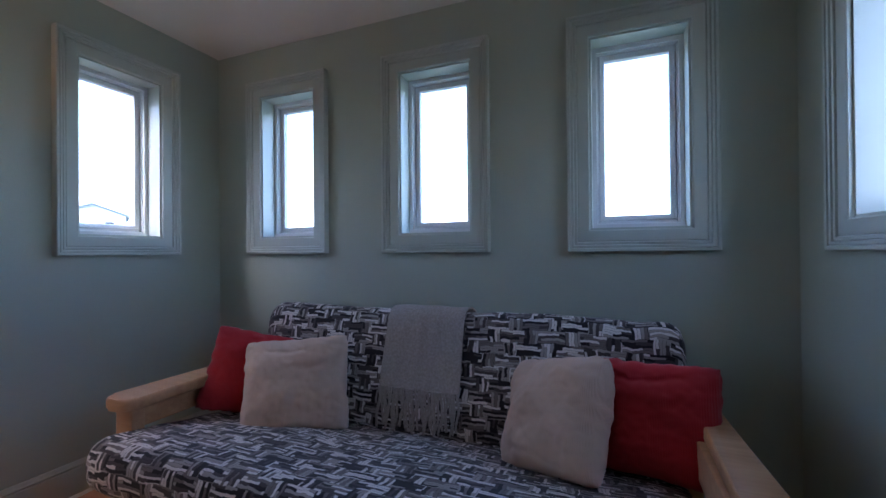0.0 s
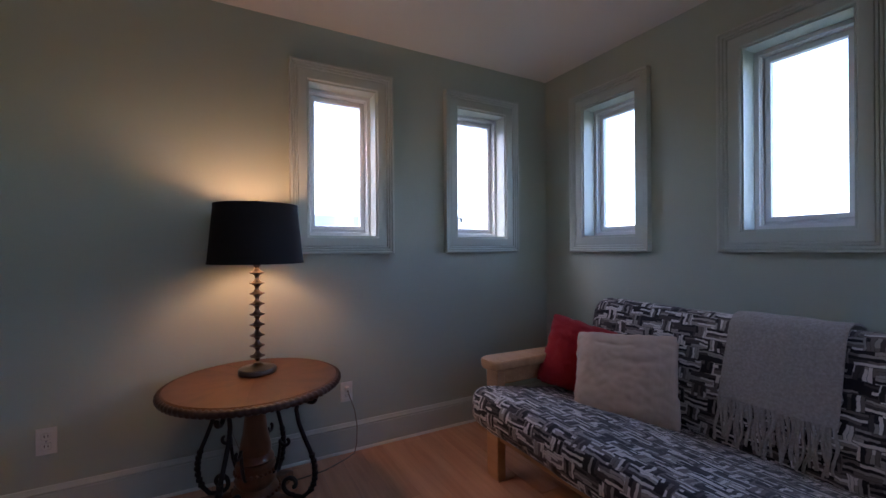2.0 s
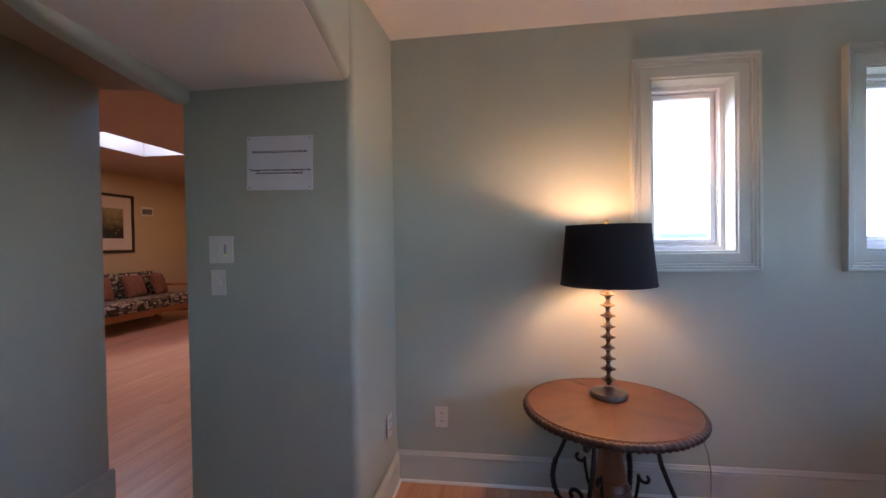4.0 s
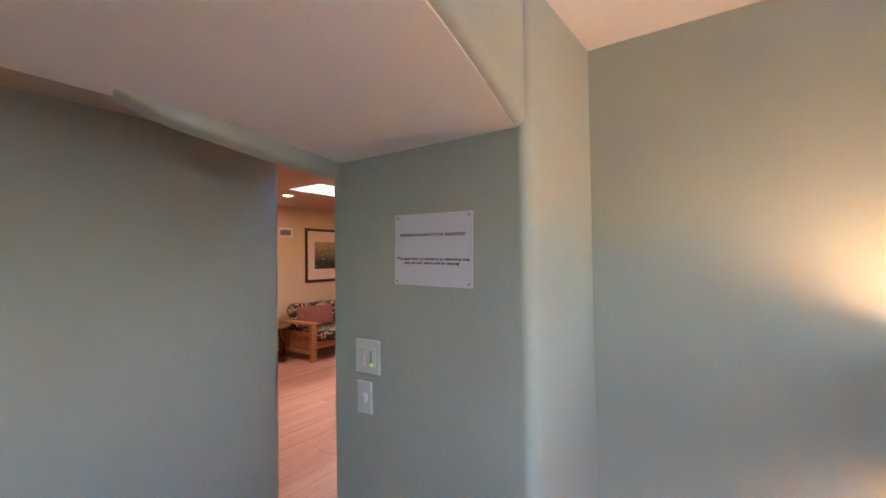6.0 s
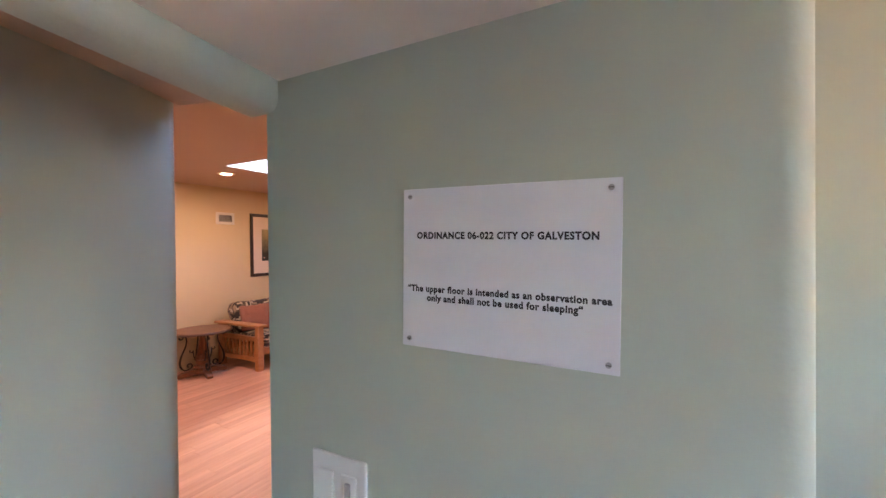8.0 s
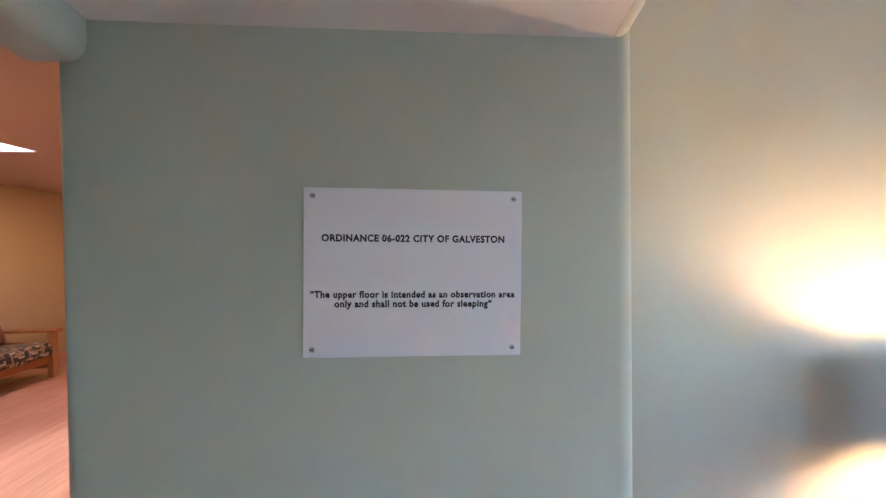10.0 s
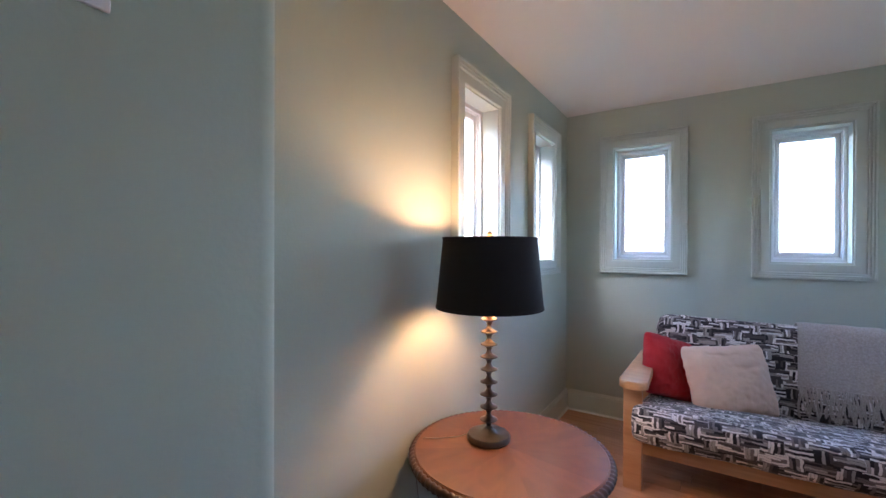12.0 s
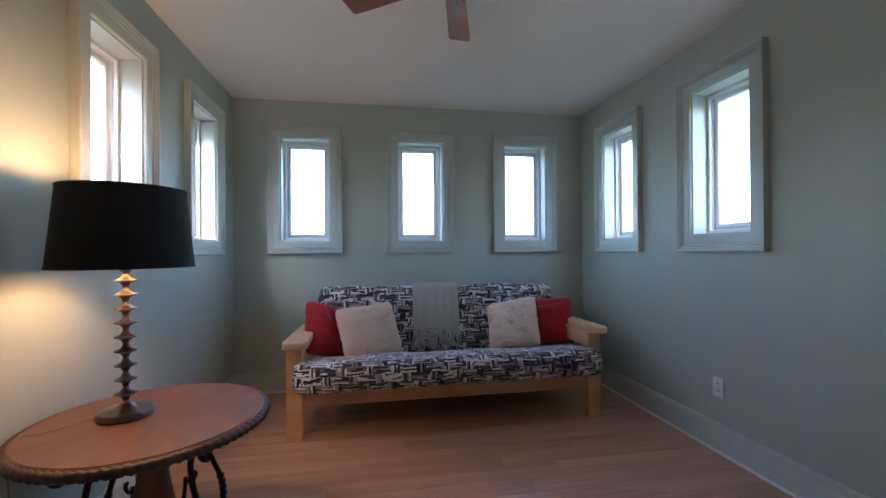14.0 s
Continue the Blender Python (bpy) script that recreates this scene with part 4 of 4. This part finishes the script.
# ---- ceiling fan ----
fan = thing("ceiling_fan", "bronze ceiling fan with five walnut blades at rest", "ceiling fan", pose(XC, YC, 0))
part("canopy", lathe([(0.02, 2.93), (0.055, 2.95), (0.07, 2.99), (0.072, 3.05)], 32), FANMETAL, fan, smooth=40)
part("downrod", lathe([(0.0125, 2.70), (0.0125, 2.94)], 16), FANMETAL, fan, smooth=60)
part("motor", lathe([(0.03, 2.52), (0.075, 2.53), (0.11, 2.56), (0.12, 2.60), (0.115, 2.65), (0.08, 2.69), (0.03, 2.71)], 40), FANMETAL, fan, smooth=40)
for i in range(5):
    m = pose(0, 0, 2.565, 0, 0, 3 + 72 * i) @ pose(0, 0, 0, 10)
    out = [(0.20, -0.045), (0.23, -0.058), (0.60, -0.070), *corner(0.635, -0.052, 0.018, -90, 0, 4), *corner(0.635, 0.052, 0.018, 0, 90, 4), (0.60, 0.070), (0.23, 0.058), (0.20, 0.045)]
    blade = part("blade", prism(out, -0.004, 0.004), BLADE, fan, "reddish walnut blade", m=m)
    part("blade_iron", box(0.08, 0.26, -0.018, 0.018, -0.010, -0.0045, 0.003), FANMETAL, blade)

# ---- lounge beyond the hall ----
def lounge_futon(m):
    f = thing("lounge_futon", "oak mission futon with slatted arms and patterned mattress", "sofa", m)
    for s in (-1, 1):
        x = s * 1.02
        for y in (-0.40, 0.40):
            part("leg", box(x - 0.045, x + 0.045, y - 0.035, y + 0.035, 0, 0.60, 0.005), OAK, f)
        part("armrest", box(x - 0.075, x + 0.075, -0.48, 0.48, 0.60, 0.635, 0.008), OAK, f)
        part("lower_rail", box(x - 0.02, x + 0.02, -0.36, 0.36, 0.12, 0.18), OAK, f)
        part("upper_rail", box(x - 0.02, x + 0.02, -0.36, 0.36, 0.40, 0.46), OAK, f)
        for k in range(9):
            y = -0.32 + 0.08 * k
            part("arm_slat", box(x - 0.009, x + 0.009, y - 0.02, y + 0.02, 0.18, 0.40), OAK, f)
    part("front_rail", box(-0.97, 0.97, -0.40, -0.365, 0.20, 0.31, 0.005), OAK, f)
    part("back_rail", box(-0.97, 0.97, 0.36, 0.395, 0.20, 0.31, 0.005), OAK, f)
    sec = rounded_section([(-0.47, 0.30), (-0.47, 0.49), (0.28, 0.46), (0.28, 0.30)], [0.06, 0.08, 0.05, 0.04])
    part("seat_pad", padded(sec, -0.97, 0.97, 40, 0, 3.0, PRINT2), PRINT2, f, "tan and brown patterned seat pad", smooth=60)
    sec = rounded_section([(0.14, 0.42), (0.26, 0.90), (0.43, 0.86), (0.32, 0.40)], [0.05, 0.08, 0.07, 0.05])
    part("back_pad", padded(sec, -0.95, 0.95, 40, 0, 5.0, PRINT2), PRINT2, f, "tan and brown patterned back pad", smooth=60)
    return f


LF = pose(-5.73, -6.55, 0, 0, 0, 180)
lounge_futon(LF)
for x, rz, sd in ((-5.00, 160, 2.0), (-5.30, 175, 4.0), (-5.93, 185, 9.0), (-6.43, 200, 6.0)):
    cushion("cushion", "brown cushion leaning on the lounge futon back", BROWN, pose(x, -6.62, 0.66, -18, 0, rz), 0.42, 0.40, 0.14, sd, "cushions in the lounge")
copy_thing(table, pose(-4.27, -6.72, 0, 0, 0, 30))

pic = thing("framed_picture", "black framed flower print with cream mat", "picture", pose(-5.86, OY, 1.735, 0, 0, 180))
part("frame", ring_sweep(-0.51, 0.51, -0.46, 0.46, [(0.0, 0.0), (0.0, -0.018), (0.01, -0.03), (0.045, -0.03), (0.05, -0.02), (0.05, 0.0)], True), FRAMEWOOD, pic)
part("mat_board", slab((-0.511, 0.511), (-0.461, 0.461), [(-0.35, 0.35, -0.26, 0.26)], -0.012, -0.009, lambda u, v, d: (u, d, v)), MATBOARD, pic)
part("print", box(-0.355, 0.355, -0.008, -0.004, -0.265, 0.265), FLOWERS, pic, "dark floral print with pale blossoms")


def vent(x, z):
    vt = thing("wall_vent", "white metal return-air vent on the lounge wall", "vent", pose(x, OY, z, 0, 0, 180))
    part("frame", ring_sweep(-0.11, 0.11, -0.05, 0.05, [(0.0, 0.0), (0.0, -0.012), (0.035, -0.008), (0.04, 0.0)], True), VENT, vt)
    part("backing", box(-0.11, 0.11, -0.003, -0.001, -0.05, 0.05), DARK, vt)
    for k in range(7):
        z0 = -0.043 + k * 0.0143
        part("louvre", box(-0.11, 0.11, -0.006, -0.004, -0.0022, 0.0022), VENT, vt, m=pose(0, -0.002, z0, 35))


vent(-4.88, 2.14)
vent(-6.72, 1.98)

def can_light(x, y):
    c = thing("recessed_light", "round recessed ceiling downlight, lit warm", "ceiling light", pose(x, y, OH), group="lounge downlights")
    part("trim_ring", lathe([(0.062, -0.001), (0.062, -0.006), (0.095, -0.004), (0.097, -0.0005)], 32, caps=False), VENT, c, smooth=40)
    part("lens", lathe([(0.0, -0.003), (0.063, -0.003)], 32, caps=False), CANLIGHT, c, "glowing warm lens")
    li = new("can_lamp", bpy.data.lights.new("can_lamp", "AREA"))
    li.data.shape, li.data.size, li.data.energy, li.data.color = "DISK", 0.12, CAN_POWER, (1.0, 0.60, 0.32)
    li.matrix_world = pose(x, y, OH - 0.012)


for x, y in ((-4.12, -5.95), (-6.6, -5.6), (-2.6, -5.7), (-6.8, -3.2)):
    can_light(x, y)
sk = thing("skylight", "bright rectangular skylight in the lounge ceiling", "skylight", pose(0, 0, 0), kind="structure")
bm = slab((-5.0, -3.80), (-5.5, -4.85), [(-4.96, -3.84, -5.46, -4.89)], OH + 0.22, OH + 0.27, lambda u, v, d: (u, v, d))
part("skylight_frame", bm, VINYL, sk)
part("pane", box(-4.96, -3.84, -5.46, -4.89, OH + 0.25, OH + 0.255), GLASS, sk).visible_shadow = False
lfan = thing("lounge_fan", "ceiling fan with dark blades in the lounge", "ceiling fan", pose(-6.9, -5.2, OH))
part("downrod", lathe([(0.05, -0.03), (0.05, 0.0)], 16), FANMETAL, lfan)
part("motor", lathe([(0.04, -0.2), (0.1, -0.18), (0.1, -0.08), (0.03, -0.03)], 24), FANMETAL, lfan, smooth=40)
for i in range(5):
    part("blade", prism([(0.12, -0.05), (0.55, -0.065), (0.55, 0.065), (0.12, 0.05)], -0.004, 0.004), BLADE, lfan, m=pose(0, 0, -0.15, 0, 0, 10 + 72 * i))

# ---- outdoors ----
solid("ground", box(-400, 400, -400, 400, -6.7, -6.5), OUTSIDE, "grassy ground stretching to the horizon", "ground", "structure")
solid("wall_exterior_base", box(OX - 0.2, XR + T, OY - 0.2, YB + T, -6.5, -0.121), SIDING, "pale siding of the storey below", "wall", "structure")


def house(x, y, w, d, eave, ridge, rz):
    h = thing("house", "pale sided neighbour house with grey gable roof", "house", pose(x, y, -6.5, 0, 0, rz))
    part("wall", box(-w / 2, w / 2, -d / 2, d / 2, 0, eave), SIDING, h)
    bm = bmesh.new()
    o = 0.4
    pr = [(-w / 2 - o, eave - 0.1), (0, ridge), (w / 2 + o, eave - 0.1), (w / 2 + o, eave + 0.1), (0, ridge + 0.22), (-w / 2 - o, eave + 0.1)]
    a = [bm.verts.new((px, -d / 2 - o, pz)) for px, pz in pr]
    b = [bm.verts.new((px, d / 2 + o, pz)) for px, pz in pr]
    bm.faces.new(a)
    bm.faces.new(b[::-1])
    for i in range(6):
        j = (i + 1) % 6
        bm.faces.new((a[i], a[j], b[j], b[i]))
    part("roof", bm, ROOFING, h, "grey shingle roof")
    bm = bmesh.new()
    for yy in (-d / 2, d / 2 - 0.15):
        g0 = [bm.verts.new((px, yy, pz)) for px, pz in ((-w / 2, eave), (w / 2, eave), (0, ridge))]
        g1 = [bm.verts.new((px, yy + 0.15, pz)) for px, pz in ((-w / 2, eave), (w / 2, eave), (0, ridge))]
        bm.faces.new(g0)
        bm.faces.new(g1[::-1])
        for i in range(3):
            j = (i + 1) % 3
            bm.faces.new((g0[i], g0[j], g1[j], g1[i]))
    part("gable", bm, SIDING, h)
    for k in (-1, 1):
        wd = part("window", box(k * w / 4 - 0.5, k * w / 4 + 0.5, -d / 2 - 0.06, -d / 2 + 0.02, eave - 2.0, eave - 0.6), VINYL, h)
        part("pane", box(k * w / 4 - 0.42, k * w / 4 + 0.42, -d / 2 - 0.07, -d / 2 - 0.058, eave - 1.92, eave - 0.68), DARK, wd)


house(-2.0, 26, 10, 9, 5.2, 7.5, 0)
house(-27, 4, 10, 16, 8.0, 9.7, 0)
house(-57, 31, 6, 9, 12.0, 13.2, 60)

# ---- floor boards ----
rng = random.Random(11)
BW = 0.125
row = 0
y = OY
while y < YB - 0.001:
    y1 = min(y + BW, YB)
    x = OX - rng.uniform(0, 1.2)
    while x < XR:
        x1 = x + 1.22
        xa, xb = max(x, OX), min(x1, XR)
        x = x1
        if xb - xa < 0.02:
            continue
        if y > PASS_END + 0.03 and xb < XL + 0.02:
            continue
        if y > PASS_END + 0.03:
            xa = max(xa, XL)
        L, W = xb - xa, y1 - y
        c = [(-L / 2 + 0.0007, -W / 2 + 0.0007), (L / 2 - 0.0007, -W / 2 + 0.0007), (L / 2 - 0.0007, W / 2 - 0.0007), (-L / 2 + 0.0007, W / 2 - 0.0007)]
        e = 0.0012
        ci = [(px - math.copysign(e, px), py - math.copysign(e, py)) for px, py in c]
        vv = [(px, py, -0.009) for px, py in c] + [(px, py, -0.0006) for px, py in c] + [(px, py, 0.0) for px, py in ci]
        ff = [(0, 1, 5, 4), (1, 2, 6, 5), (2, 3, 7, 6), (3, 0, 4, 7), (4, 5, 9, 8), (5, 6, 10, 9), (6, 7, 11, 10), (7, 4, 8, 11), (8, 9, 10, 11)]
        me = bpy.data.meshes.new("board")
        me.from_pydata(vv, [], ff)
        me.materials.append(BOARDS)
        ob = new("board", me)
        ob.parent = floor
        ob.location = ((xa + xb) / 2, (y + y1) / 2, 0)
    y = y1
